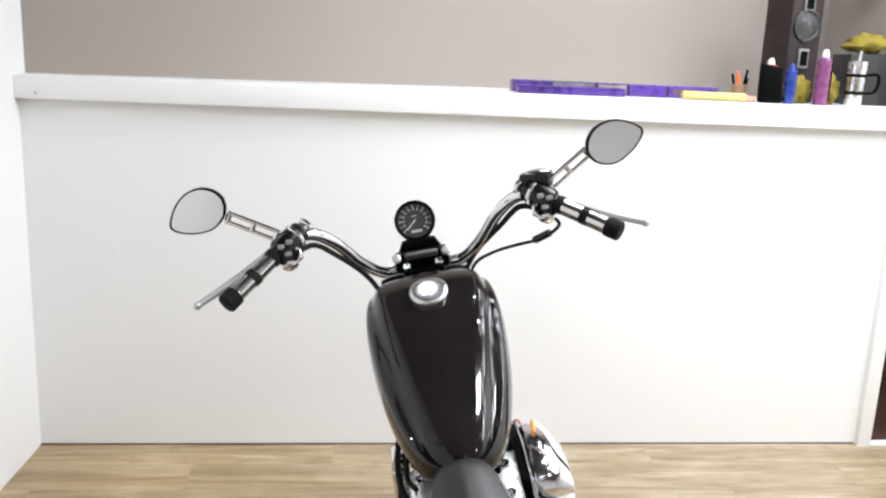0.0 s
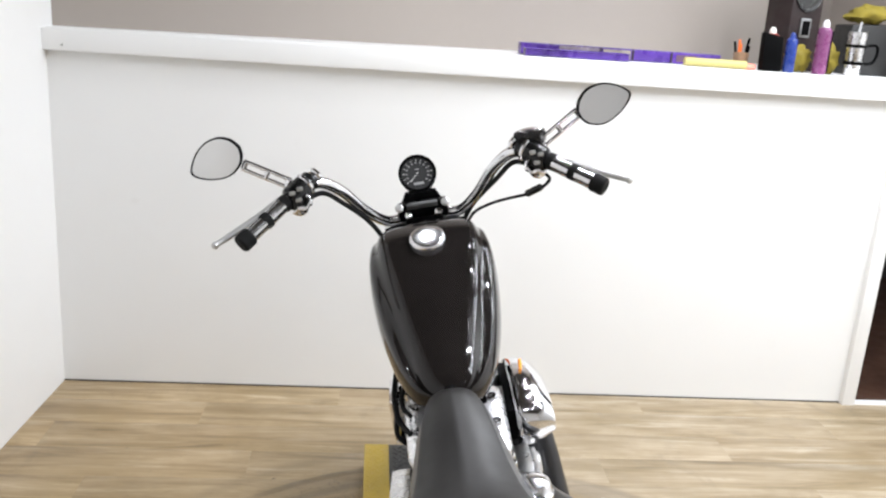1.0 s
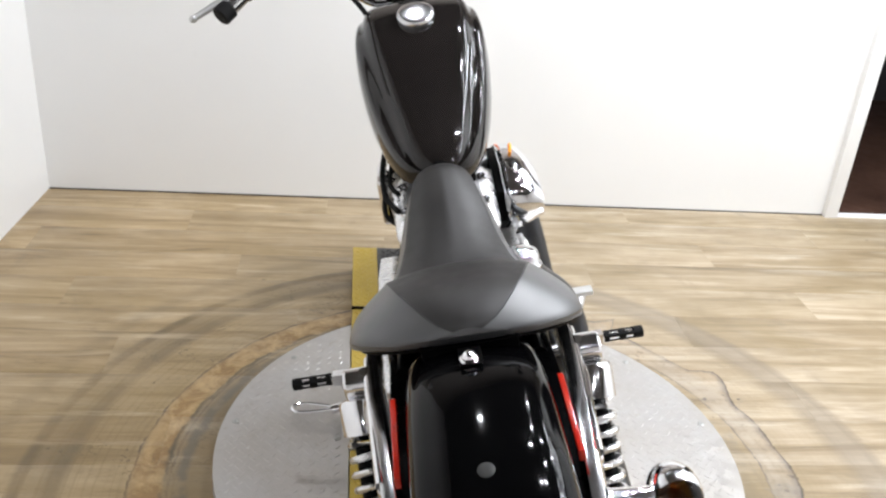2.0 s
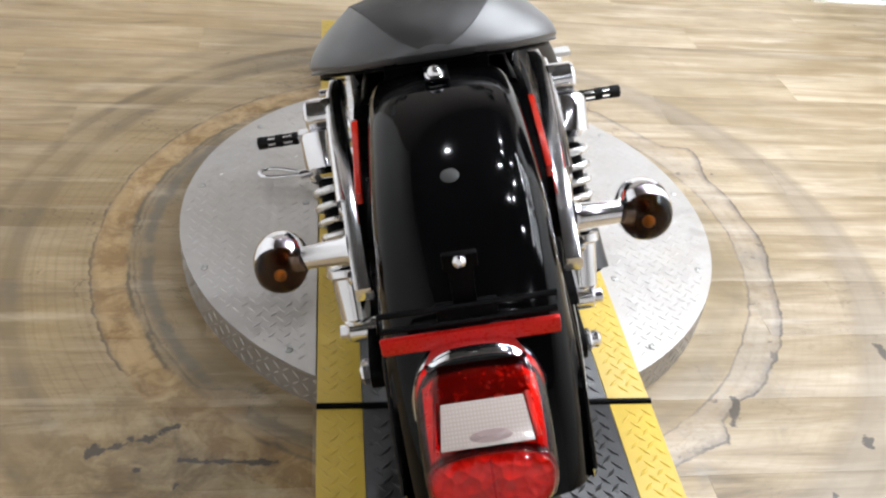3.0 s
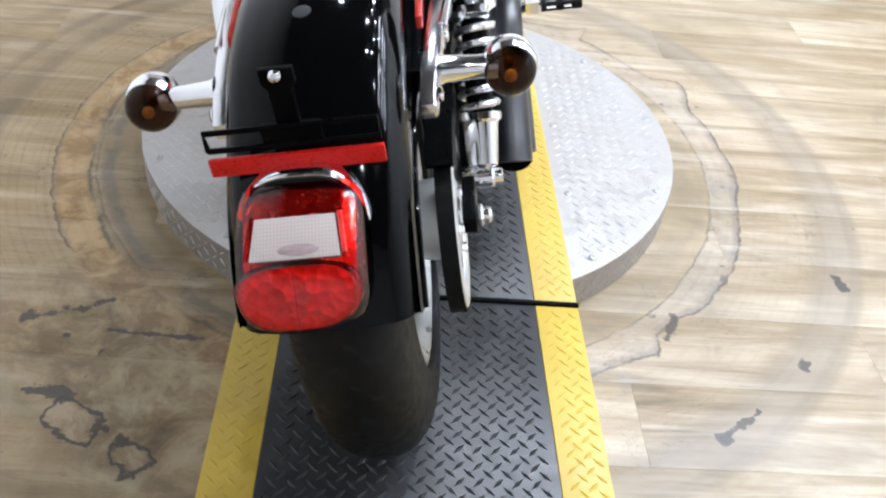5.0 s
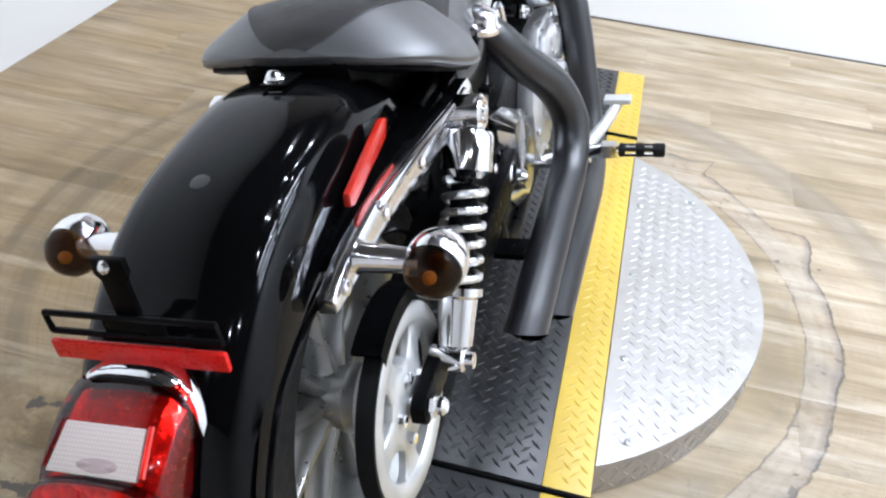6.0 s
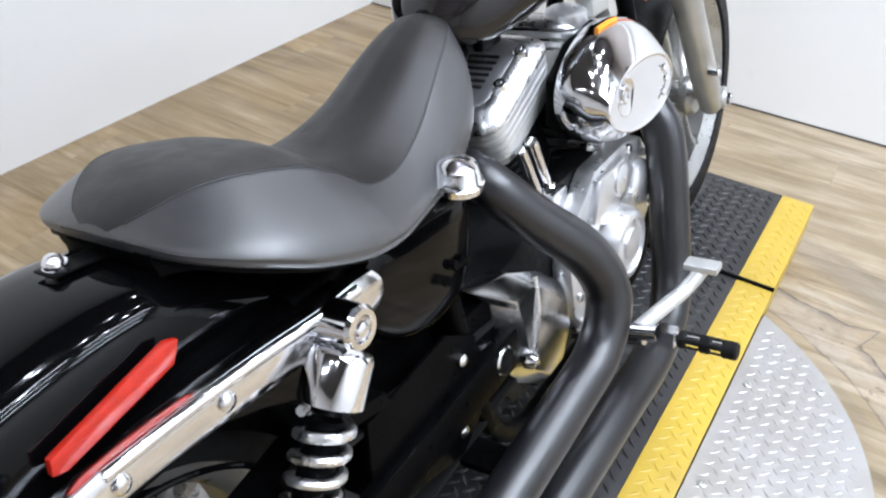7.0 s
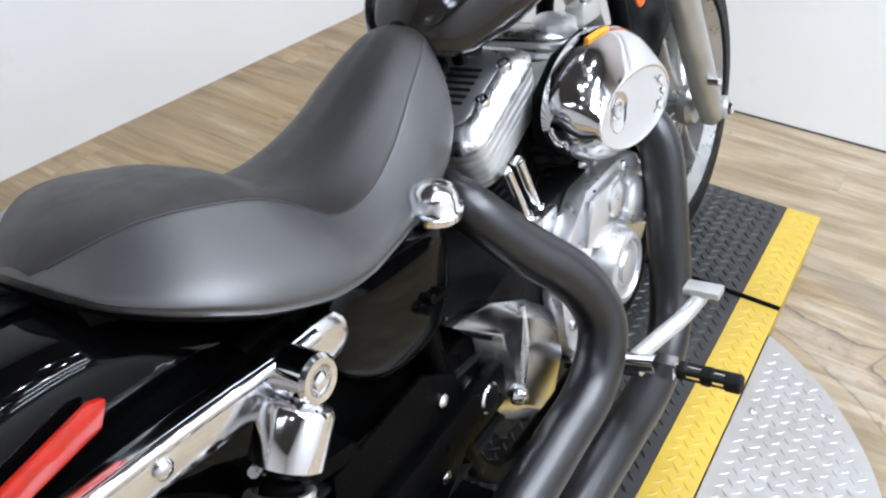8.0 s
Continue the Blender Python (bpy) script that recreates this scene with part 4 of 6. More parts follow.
def across(rows, steps):
    """The same, along each row."""
    cols = [list(c) for c in zip(*rows)]
    return [list(r) for r in zip(*smooth_rows(cols, steps))]


rows = []
for y, *_ in TANK:
    half = tank_half(y)
    rows.append([Vector((x, y, z)) for x, z in half] + [Vector((-x, y, z)) for x, z in half[-2:0:-1]])
rows = smooth_rows(rows, 5)
cols = [r + [r[0]] for r in rows]
cols = [r[:-1] for r in across(cols, 3)]
tank = part("fuel_tank", Shape().grid(cols, close_u=True, cap=True), TANK_PAINT, bike, "glossy black teardrop fuel tank", smooth=60)
cap_c, cap_n = Vector((0, 0.150, 0.960)), Vector((0, -0.40, 0.917)).normalized()
part("fuel_cap", Shape().lathe(cap_c, cap_n, [(0, 0.034), (0.006, 0.0375), (0.016, 0.0385), (0.022, 0.0375), (0.0245, 0.035), (0.0255, 0.029), (0.0262, 0.012), (0.0263, 0.002)], 48), SHELL, tank, "round chrome fuel cap")
part("tank_bolt", Shape().rod((-0.012, -0.128, 0.745), (0.012, -0.132, 0.745), 0.006, 10), CHROME, tank)

# seat: (y, centre top, half width, edge height, crease as a share of the half width, crease drop)
SEAT = [(-0.118, 0.742, 0.035, 0.712, 0.60, 0.006), (-0.130, 0.757, 0.060, 0.676, 0.62, 0.012), (-0.16, 0.759, 0.080, 0.640, 0.66, 0.024), (-0.21, 0.742, 0.094, 0.612, 0.70, 0.034), (-0.27, 0.712, 0.107, 0.598, 0.74, 0.040), (-0.33, 0.690, 0.122, 0.600, 0.76, 0.036),
        (-0.38, 0.679, 0.139, 0.608, 0.75, 0.024), (-0.42, 0.682, 0.155, 0.618, 0.72, 0.014), (-0.445, 0.702, 0.163, 0.625, 0.69, 0.016), (-0.462, 0.721, 0.168, 0.630, 0.66, 0.020), (-0.50, 0.739, 0.172, 0.640, 0.61, 0.015), (-0.56, 0.750, 0.169, 0.664, 0.54, 0.008), (-0.60, 0.752, 0.157, 0.684, 0.48, 0.006), (-0.632, 0.746, 0.132, 0.699, 0.42, 0.007), (-0.652, 0.736, 0.094, 0.708, 0.38, 0.006), (-0.660, 0.727, 0.052, 0.714, 0.36, 0.004)]
rows = []
for y, t, w, e, f, d in SEAT:
    c, zc = w * f, t - d
    half = [(0, t), (c * 0.5, t - d * 0.22), (c * 0.91, t - d * 0.80), (c, zc), (c + (w - c) * 0.12, zc - (zc - e) * 0.07), (c + (w - c) * 0.52, zc - (zc - e) * 0.34), (c + (w - c) * 0.85, zc - (zc - e) * 0.62), (w * 0.995, e + (zc - e) * 0.15), (w * 0.99, e + 0.003), (w * 0.90, e - 0.005), (0, e - 0.006)]
    rows.append([Vector((x, y, z)) for x, z in half] + [Vector((-x, y, z)) for x, z in half[-2:0:-1]])
rows = smooth_rows(rows, 5)
cols = [r[:-1] for r in across([r + [r[0]] for r in rows], 4)]
seat = part("seat", Shape().grid(cols, close_u=True, cap=True), VINYL, bike, "dark grey vinyl saddle with stitched seams", smooth=70)
n_across = len(cols[0])
# thin sheet over the saddle's top, darker and less glossy than the sides
part("top_pad", Shape().grid([[c[i] + Vector((0, 0, 0.0008)) for i in range(-12, 13)] for c in cols[3:]]), SEAT_TOP, seat, "thin matte brown-black sheet over the saddle top", smooth=70)
for side in (12, n_across - 12):
    line = [cols[j][side] + Vector((0, 0, 0.0005)) for j in range(10, len(cols) - 4)]
    part("seam", Shape().tube([p for p in line[::2]], 0.0009, 6, 2), SEAM, seat, "stitched seam")
s = Shape()
s.grid([[Vector((x * 0.93, y, e - 0.002 + h)) for x, h in ((w, 0), (w, -0.008), (0, -0.01), (-w, -0.008), (-w, 0))] for y, t, w, e, f, d in SEAT[2:]], cap=False)
part("seat_pan", s, BLACK_PLASTIC, seat, "black underside of the saddle")
part("seat_tab", Shape().box((-0.002, -0.690, 0.704), (0.030, 0.052, 0.003), Matrix.Rotation(radians(-8), 3, "X")), BLACK_METAL, seat, bevel=0.001)
part("seat_screw", Shape().lathe((-0.004, -0.702, 0.706), (0, -0.2, 1), [(0, 0.012), (0.004, 0.012), (0.005, 0.0095), (0.010, 0.009), (0.014, 0.005), (0.015, 0.001)], 20), CHROME, seat, "chrome thumb screw")

# rear fender
FR, FH = 0.366, 0.0985
rows = []
for k in range(41):
    deg = -58 + 126 * k / 40
    a = radians(deg)
    rise = min(1.0, max(0.0, (6 - deg) / 36))
    flat = min(1.0, max(0.0, (48 - deg) / 30))
    FR = 0.366 + 0.010 * flat * flat * (3 - 2 * flat) + 0.026 * rise * rise * (3 - 2 * rise)
    low = lerp_table([(-66, 0.155), (2, 0.150), (12, 0.125), (45, 0.06), (68, 0.045)], deg)[0]
    row = []
    for x, dr in ((1.0, -low), (1.0, -0.4 * low - 0.6 * min(0.080, low * 0.9)), (1.0, -min(0.080, low * 0.9)), (0.993, -min(0.063, low * 0.78)), (0.974, -min(0.048, low * 0.62)), (0.942, -0.0355), (0.89, -0.0245), (0.81, -0.0152), (0.70, -0.0088), (0.52, -0.004), (0.27, -0.001), (0, 0.0)):
        row.append((x * FH, dr))
    row = row + [(-x, dr) for x, dr in row[-2::-1]]
    rows.append([(x, RA.y - (FR + dr * (1 if abs(x) < 1 else 1)) * math.sin(a), RA.z + (FR + dr) * math.cos(a)) for x, dr in row])
inner_rows = [[(p[0] * 0.975, RA.y + (p[1] - RA.y) * 0.988, RA.z + (p[2] - RA.z) * 0.988) for p in r] for r in rows]
s = Shape().grid([list(r) + list(reversed(q)) for r, q in zip(rows, inner_rows)], close_u=True, cap=True)
fender_plug = Shape().lathe((-0.005, -0.888, 0.6862), (0, -0.22, 0.975), [(0, 0.0105), (0.0015, 0.010), (0.002, 0.008), (0.0021, 0.001)], 24)
fender = part("rear_fender", s, BLACK_PAINT, bike, "glossy black rear fender", smooth=55)
part("fender_plug", fender_plug, varied("grey_rubber_plug", (0.022, 0.022, 0.021), 0.4), fender, "small dark grey round plug")
for sx in (-1, 1):
    edge = []
    for deg in range(-56, 69, 4):
        rr = 0.366 - lerp_table([(-66, 0.155), (2, 0.150), (12, 0.125), (45, 0.06), (68, 0.045)], deg)[0]
        edge.append((sx * (FH + 0.001), RA.y - rr * math.sin(radians(deg)), RA.z + rr * math.cos(radians(deg))))
    part("fender_lip", Shape().tube(edge, 0.0035, 8, 2), BLACK_PAINT, fender)
    # fender strut with signal, reflector
    top, mid, end = Vector((sx * 0.146, -0.476, 0.590)), Vector((sx * 0.138, -0.66, 0.598)), Vector((sx * 0.116, -0.925, 0.572))
    s = Shape()
    line = smooth_rows([[top], [Vector((sx * 0.146, -0.55, 0.593))], [mid], [Vector((sx * 0.126, -0.80, 0.595))], [end]], 5)
    rr = []
    for i, (p,) in enumerate(line):
        h = lerp_table([(0, 0.012), (1, 0.022), (3, 0.024), (6, 0.022), (11, 0.022), (15, 0.019), (18, 0.017), (20, 0.009)], i)[0]
        rr.append([p + Vector((a, 0, b * h)) for a, b in ((-0.010, -1), (0.008, -1), (0.011, -0.5), (0.011, 0.5), (0.008, 1), (-0.010, 1))])
    s.grid(rr, close_u=True, cap=True)
    # black filler, added so that the gap inside the rail stays dark
    part("strut_support", Shape().prism([(-0.50, 0.545), (-0.50, 0.600), (-0.66, 0.612), (-0.86, 0.588), (-0.86, 0.560), (-0.70, 0.560)], "x", sx * 0.094, sx * 0.122), BLACK_METAL, bike, "black filler added inside the fender rail to close the gap", bevel=0.003)
    strut = part("fender_strut", s, SHELL, bike, "chrome fender strut", bevel=0.002)
    part("strut_rail", Shape().tube([p + Vector((sx * 0.009, 0, 0.015)) for (p,) in line[3:18:3]], 0.0065, 10), CHROME, strut, "bright rounded rail along the strut")
    for y, z in ((-0.685, 0.597), (-0.79, 0.594), (-0.90, 0.579)):
        part("strut_bolt", Shape().lathe((sx * (0.129 if y < -0.8 else 0.137 if y < -0.7 else 0.147), y, z), (sx, 0, 0), [(0, 0.009), (0.002, 0.009), (0.004, 0.007), (0.005, 0.001)], 14), CHROME, strut)
    s = Shape()
    pts = [(-0.688, 0.656), (-0.699, 0.637), (-0.812, 0.618), (-0.824, 0.622), (-0.821, 0.636), (-0.70, 0.660)]
    s.prism(pts, "x", sx * 0.107, sx * 0.115)
    part("side_reflector", s, SIDE_RED, fender, "long red side reflector", bevel=0.002)
    stalk = part("signal_stalk", Shape().lathe((sx * 0.13, -0.862, 0.588), (sx, 0, -0.03), [(0, 0.019), (0.006, 0.016), (0.05, 0.0135), (0.068, 0.0135)], 20), CHROME, bike, "chrome turn-signal stalk")
    c = Vector((sx * 0.210, -0.848, 0.583))
    prof = [(-0.022, 0.029), (-0.018, 0.0315), (-0.008, 0.0325), (0.004, 0.031), (0.016, 0.026), (0.025, 0.019), (0.031, 0.010), (0.033, 0.001)]
    part("signal_housing", Shape().lathe(c, (0, 1, 0), prof + [(-0.030, 0.030)][:0], 32), CHROME, stalk, "round chrome turn-signal housing")
    lens = [(0.0225, 0.0300), (0.028, 0.0295), (0.037, 0.026), (0.045, 0.018), (0.049, 0.009), (0.050, 0.001)]
    part("signal_lens", Shape().lathe(c, (0, -1, 0), lens, 32), SMOKE, stalk, "smoked signal lens")
    part("signal_bulb", Shape().ball(c + Vector((0, -0.034, 0)), 0.0065), AMBER, stalk, "amber bulb")

# unseen black block added to keep the space under the saddle dark
part("under_seat_tray", Shape().prism([(-0.40, 0.50), (-0.40, 0.66), (-0.55, 0.684), (-0.655, 0.710), (-0.658, 0.708), (-0.658, 0.700), (-0.655, 0.690), (-0.655, 0.60), (-0.60, 0.50)], "x", -0.066, 0.066), BLACK_PLASTIC, bike, "black filler added to darken the gap under the saddle", bevel=0.004)
# number-plate bracket and tail lamp
bracket = part("plate_bracket", Shape().box((-0.008, -1.036, 0.632), (0.060, 0.006, 0.024)), BLACK_METAL, bike, "black empty number-plate bracket", bevel=0.0015)
part("bracket_arm", Shape().prism([(-0.020, 0.64), (0.003, 0.64), (0.003, 0.680), (0.008, 0.686), (0.008, 0.702), (-0.025, 0.702), (-0.025, 0.686), (-0.020, 0.680)], "y", -1.038, -1.031), BLACK_METAL, bracket, bevel=0.0015)
part("bracket_frame", Shape().tube([(-0.094, -1.039, 0.621), (0.078, -1.039, 0.621), (0.078, -1.040, 0.642), (-0.094, -1.040, 0.642), (-0.094, -1.039, 0.621)], 0.0032, 6, smooth=False), BLACK_METAL, bracket)
part("plate_screw", Shape().lathe((-0.009, -1.038, 0.695), (0, -1, 0.5), [(0, 0.006), (0.004, 0.006), (0.007, 0.003)], 12), CHROME, bracket)
part("rear_reflector", Shape().box((-0.008, -1.043, 0.604), (0.176, 0.006, 0.020)), RED_REFLECT, bracket, "red reflector strip", bevel=0.002)
TAIL = [(-1.062, 0.598), (-1.086, 0.595), (-1.118, 0.580), (-1.146, 0.561), (-1.166, 0.536), (-1.177, 0.512), (-1.170, 0.498), (-1.135, 0.486), (-1.095, 0.482), (-1.065, 0.50)]
bez = Matrix.Rotation(radians(-12), 3, "X")


def lamp_ring(k, depth, n=40):
    """Rounded outline in the plane of the tail lamp's base."""
    out = []
    for q in range(n):
        a = q * math.tau / n
        ca, sa = math.cos(a), math.sin(a)
        x, z = math.copysign(abs(ca) ** 0.62, ca) * 0.064 * k, math.copysign(abs(sa) ** 0.62, sa) * 0.064 * k
        x *= 1 - 0.14 * max(0.0, z / 0.064)
        out.append(Vector((-0.007, -1.068, 0.535)) + bez @ Vector((x, -depth, z)))
    return out


tail = part("tail_lamp", Shape().grid([lamp_ring(0.9, -0.05), lamp_ring(0.98, -0.03), lamp_ring(1.10, -0.01), lamp_ring(1.10, 0.008), lamp_ring(1.04, 0.014), lamp_ring(0.5, 0.013)], close_u=True, cap=True), CHROME, bike, "chrome tail lamp base", smooth=50)
part("gasket", Shape().grid([lamp_ring(1.0, 0.012), lamp_ring(1.01, 0.016), lamp_ring(0.6, 0.017)], close_u=True, cap=True), RUBBER, tail, "black rubber gasket")
ring = [r[0] for r in smooth_rows([[Vector((0, *p))] for p in TAIL + TAIL[:1]], 3)[:-1]]
c = Vector((0, -1.10, 0.530))
part("tail_lens", Shape().grid([[Vector((-0.007 + x, c.y + (p.y - c.y) * k, c.z + (p.z - c.z) * k)) for p in ring] for x, k in ((-0.0640, 0.30), (-0.0635, 0.55), (-0.061, 0.74), (-0.056, 0.86), (-0.048, 0.94), (-0.036, 0.985), (0, 1.0), (0.036, 0.985), (0.048, 0.94), (0.056, 0.86), (0.061, 0.74), (0.0635, 0.55), (0.0640, 0.30))], close_u=True, cap=True), RED_LENS, tail, "red tail lamp lens", smooth=60)
part("reflector_core", Shape().grid([[Vector((-0.007 + x * 0.90, c.y + (p.y - c.y) * k * 0.90, c.z + (p.z - c.z) * k * 0.90)) for p in ring] for x, k in ((-0.0640, 0.30), (-0.061, 0.74), (-0.048, 0.94), (0, 1.0), (0.048, 0.94), (0.061, 0.74), (0.0640, 0.30))], close_u=True, cap=True), LAMP_CORE, tail, "pale reflector behind the red lens", smooth=30)
face_c, face_up = Vector((-0.007, -1.160, 0.531)), Vector((0, 0.030, 0.054)).normalized()
face_out = Vector((0, -face_up.z, face_up.y))


def brake_ring(k, h, star=0.0, n=48):
    """Rounded outline on the sloping rear face of the tail lamp."""
    out = []
    for q in range(n):
        a = q * math.tau / n
        ca, sa = math.cos(a), math.sin(a)
        x, z = math.copysign(abs(ca) ** 0.66, ca) * 0.0595 * k, math.copysign(abs(sa) ** 0.80, sa) * 0.033 * k
        x *= 1 + 0.10 * z / 0.033
        out.append(face_c + Vector((x, 0, 0)) + face_up * z + face_out * (h + star * math.cos(a * 12)))
    return out


part("brake_bezel", Shape().grid([brake_ring(0.93, -0.020), brake_ring(0.98, -0.006), brake_ring(1.0, 0.003), brake_ring(0.985, 0.0075), brake_ring(0.95, 0.009), brake_ring(0.9, 0.0085)], close_u=True, cap=True), RED_LENS, tail, "deep red rounded edge of the lower lens", smooth=60)
part("brake_reflector", Shape().grid([brake_ring(0.935, 0.0089), brake_ring(0.90, 0.0092), brake_ring(0.5, 0.0096), brake_ring(0.03, 0.0098)], close_u=True, cap=True), LAMP_FACETS, tail, "faceted reflector of the brake lamp", smooth=60)
part("brake_lens", Shape().grid([brake_ring(0.945, 0.0090), brake_ring(0.95, 0.0120), brake_ring(0.90, 0.0148), brake_ring(0.72, 0.0165), brake_ring(0.40, 0.0175), brake_ring(0.02, 0.0178)], close_u=True, cap=True), RED_LENS, tail, "bright red lower lens", smooth=60)
for a, b in (((0, -0.029), (0, 0.029)),):
    part("lens_rib", Shape().tube([face_c + Vector((x, 0, 0)) + face_up * z + face_out * 0.0170 for x, z in (a, ((a[0] + b[0]) / 2, (a[1] + b[1]) / 2), b)], 0.0011, 6), RED_LENS, tail)
m = Matrix.Rotation(radians(30), 3, "X")
win = Vector((-0.007, -1.1235, 0.5755))
s = Shape().grid([[win + m @ Vector((x * (1 - 2.6 * (y + 0.021)), y, h)) for x, y in ((-0.043, -0.025), (0.043, -0.025), (0.043, 0.018), (-0.043, 0.018))] for h in (-0.003, 0.0015)], close_u=True, cap=True)
window = part("plate_window", s, CLEAR_LENS, tail, "clear ribbed window of the tail lamp", bevel=0.0012)
# dim oval paints the bulb's shadow onto the window
s = Shape().grid([[win + m @ Vector((0.004 + 0.020 * math.cos(k * math.tau / 24) * q, -0.016 + 0.006 * math.sin(k * math.tau / 24) * q, h)) for k in range(24)] for q, h in ((1.0, 0.0015), (0.97, 0.0018), (0.05, 0.0019))], close_u=True, cap=True)
part("bulb_shadow", s, varied("bulb_shadow_grey", (0.33, 0.25, 0.24), 0.25, 0, 0.5), window, "dim grey oval painting the bulb shadow on the window")
# right-hand rib in brighter red, a highlight put into its colour
for sx in (-1, 1):
    part("lens_rib", Shape().tube([win + m @ Vector((sx * (0.047 - 2.6 * 0.043 * (y + 0.021)), y, -0.0005)) for y in (-0.022, 0.0, 0.020)], 0.0028, 8), RED_BRIGHT if sx > 0 else RED_LENS, tail)

# shock absorbers
for sx in (-1, 1):
    top, low = Vector((sx * 0.172, -0.553, 0.595)), Vector((sx * 0.164, -0.728, 0.335))
    ax = (low - top).normalized()
    length = (low - top).length
    shock = part("shock_absorber", Shape().lathe(top, ax, [(0.02, 0.020), (0.024, 0.030), (0.030, 0.033), (0.074, 0.033), (0.077, 0.027), (0.083, 0.020)], 32), CHROME, bike, "chrome shock absorber cover")
    part("damper_rod", Shape().rod(top + ax * 0.09, low - ax * 0.05, 0.019), BLACK_METAL, shock)
    pts, turns = [], 6.5
    u = ax.orthogonal().normalized()
    w = ax.cross(u)
    for k in range(int(turns * 14) + 1):
        a = k * math.tau / 14
        pts.append(top + ax * (0.086 + (length - 0.174) * k / (turns * 14)) + (u * math.cos(a) + w * math.sin(a)) * 0.0255)
    part("spring", Shape().tube(pts, 0.0054, 8, 1, smooth=False), POLISHED, shock, "silver coil spring")
    part("lower_cup", Shape().lathe(low, -ax, [(0.012, 0.016), (0.018, 0.022), (0.078, 0.0255), (0.082, 0.031), (0.092, 0.031), (0.094, 0.024)], 28), CHROME, shock, "bare metal lower shock body")
    part("upper_eye", Shape().lathe(top - Vector((sx * 0.035, 0, 0)), (sx, 0, 0), [(0, 0.018), (0.016, 0.018), (0.018, 0.0235), (0.050, 0.0235), (0.054, 0.020), (0.054, 0.014), (0.049, 0.012), (0.056, 0.009), (0.058, 0.004)], 28), CHROME, shock, "round chrome shock mount")
    part("lower_eye", Shape().lathe(low - Vector((sx * 0.03, 0, 0)), (sx, 0, 0), [(0, 0.017), (0.042, 0.017), (0.046, 0.012), (0.056, 0.011), (0.058, 0.006)], 24), CHROME, shock)

# oil tank and side cover
for sx, n, lab in ((1, "oil_tank", "glossy black oil tank"), (-1, "side_cover", "glossy black side cover")):
    pts = [(-0.485, 0.575), (-0.482, 0.530), (-0.445, 0.485), (-0.40, 0.460), (-0.345, 0.452), (-0.300, 0.462), (-0.268, 0.505), (-0.258, 0.555), (-0.268, 0.590), (-0.32, 0.598), (-0.40, 0.602), (-0.455, 0.608)]
    ring = smooth_rows([[Vector((0, *p))] for p in pts + pts[:1]], 4)[:-1]
    ring = [r[0] for r in ring]
    c = sum(ring, Vector()) / len(ring)
    rows = [[Vector((sx * x, c.y + (p.y - c.y) * k, c.z + (p.z - c.z) * k)) for p in ring] for x, k in ((0.02, 1.0), (0.098, 1.0), (0.112, 0.985), (0.122, 0.95), (0.127, 0.89), (0.1295, 0.78), (0.131, 0.5), (0.1315, 0.05))]
    ob = part(n, Shape().grid(rows, close_u=True, cap=True), BLACK_PAINT, bike, lab, smooth=60)
    if sx > 0:
        part("oil_cap", Shape().lathe((0.118, -0.274, 0.600), (0.25, 0, 1), [(0, 0.034), (0.008, 0.034), (0.012, 0.029), (0.022, 0.027), (0.030, 0.022), (0.034, 0.012), (0.035, 0.001)], 28), CHROME, ob, "chrome oil filler cap")
        part("side_latch", Shape().rod((0.128, -0.325, 0.520), (0.140, -0.325, 0.520), 0.006, 8).rod((0.128, -0.300, 0.512), (0.140, -0.300, 0.512), 0.006, 8).box((0.137, -0.313, 0.516), (0.005, 0.028, 0.006)), BLACK_PLASTIC, ob)

# black block added so nothing bright shows through behind the engine
s = Shape().box((0, -0.36, 0.43), (0.17, 0.25, 0.36))
part("battery_box", s, BLACK_PLASTIC, bike, "black filler box added to block the gap behind the engine", bevel=0.012)
part("lower_belt_cover", Shape().prism([(-0.54, 0.30), (-0.36, 0.25), (-0.31, 0.28), (-0.30, 0.40), (-0.36, 0.44), (-0.52, 0.43)], "x", 0.128, 0.134), BLACK_METAL, bike, "black belt cover plate", bevel=0.002)
for y, z in ((-0.34, 0.39), (-0.42, 0.33), (-0.36, 0.29)):
    part("cover_screw", Shape().lathe((0.134, y, z), (1, 0, 0), [(0, 0.009), (0.006, 0.009), (0.009, 0.005)], 10), CHROME, bike)

# engine
crank = Vector((0, 0.055, 0.335))
case = part("crankcase", Shape().prism([(-0.24, 0.26), (-0.20, 0.20), (0.0, 0.175), (0.18, 0.19), (0.27, 0.25), (0.28, 0.36), (0.22, 0.44), (0.10, 0.475), (-0.02, 0.475), (-0.12, 0.44), (-0.24, 0.42)], "x", -0.12, 0.115), ENGINE_BLACK, bike, "black engine crankcase", bevel=0.012)
part("gear_cover", Shape().prism([(-0.055, 0.27), (-0.02, 0.225), (0.09, 0.215), (0.17, 0.25), (0.25, 0.31), (0.265, 0.40), (0.22, 0.455), (0.15, 0.475), (0.04, 0.475), (-0.02, 0.43), (-0.06, 0.36)], "x", 0.115, 0.150), HAZY, bike, "polished aluminium gear cover", bevel=0.010)
part("timer_cover", Shape().lathe((0.148, 0.085, 0.330), (1, 0, 0), [(0, 0.064), (0.028, 0.061), (0.037, 0.055), (0.039, 0.046), (0.034, 0.044), (0.034, 0.028), (0.039, 0.026), (0.040, 0.001)], 40), HAZY, bike, "round chrome timing cover")
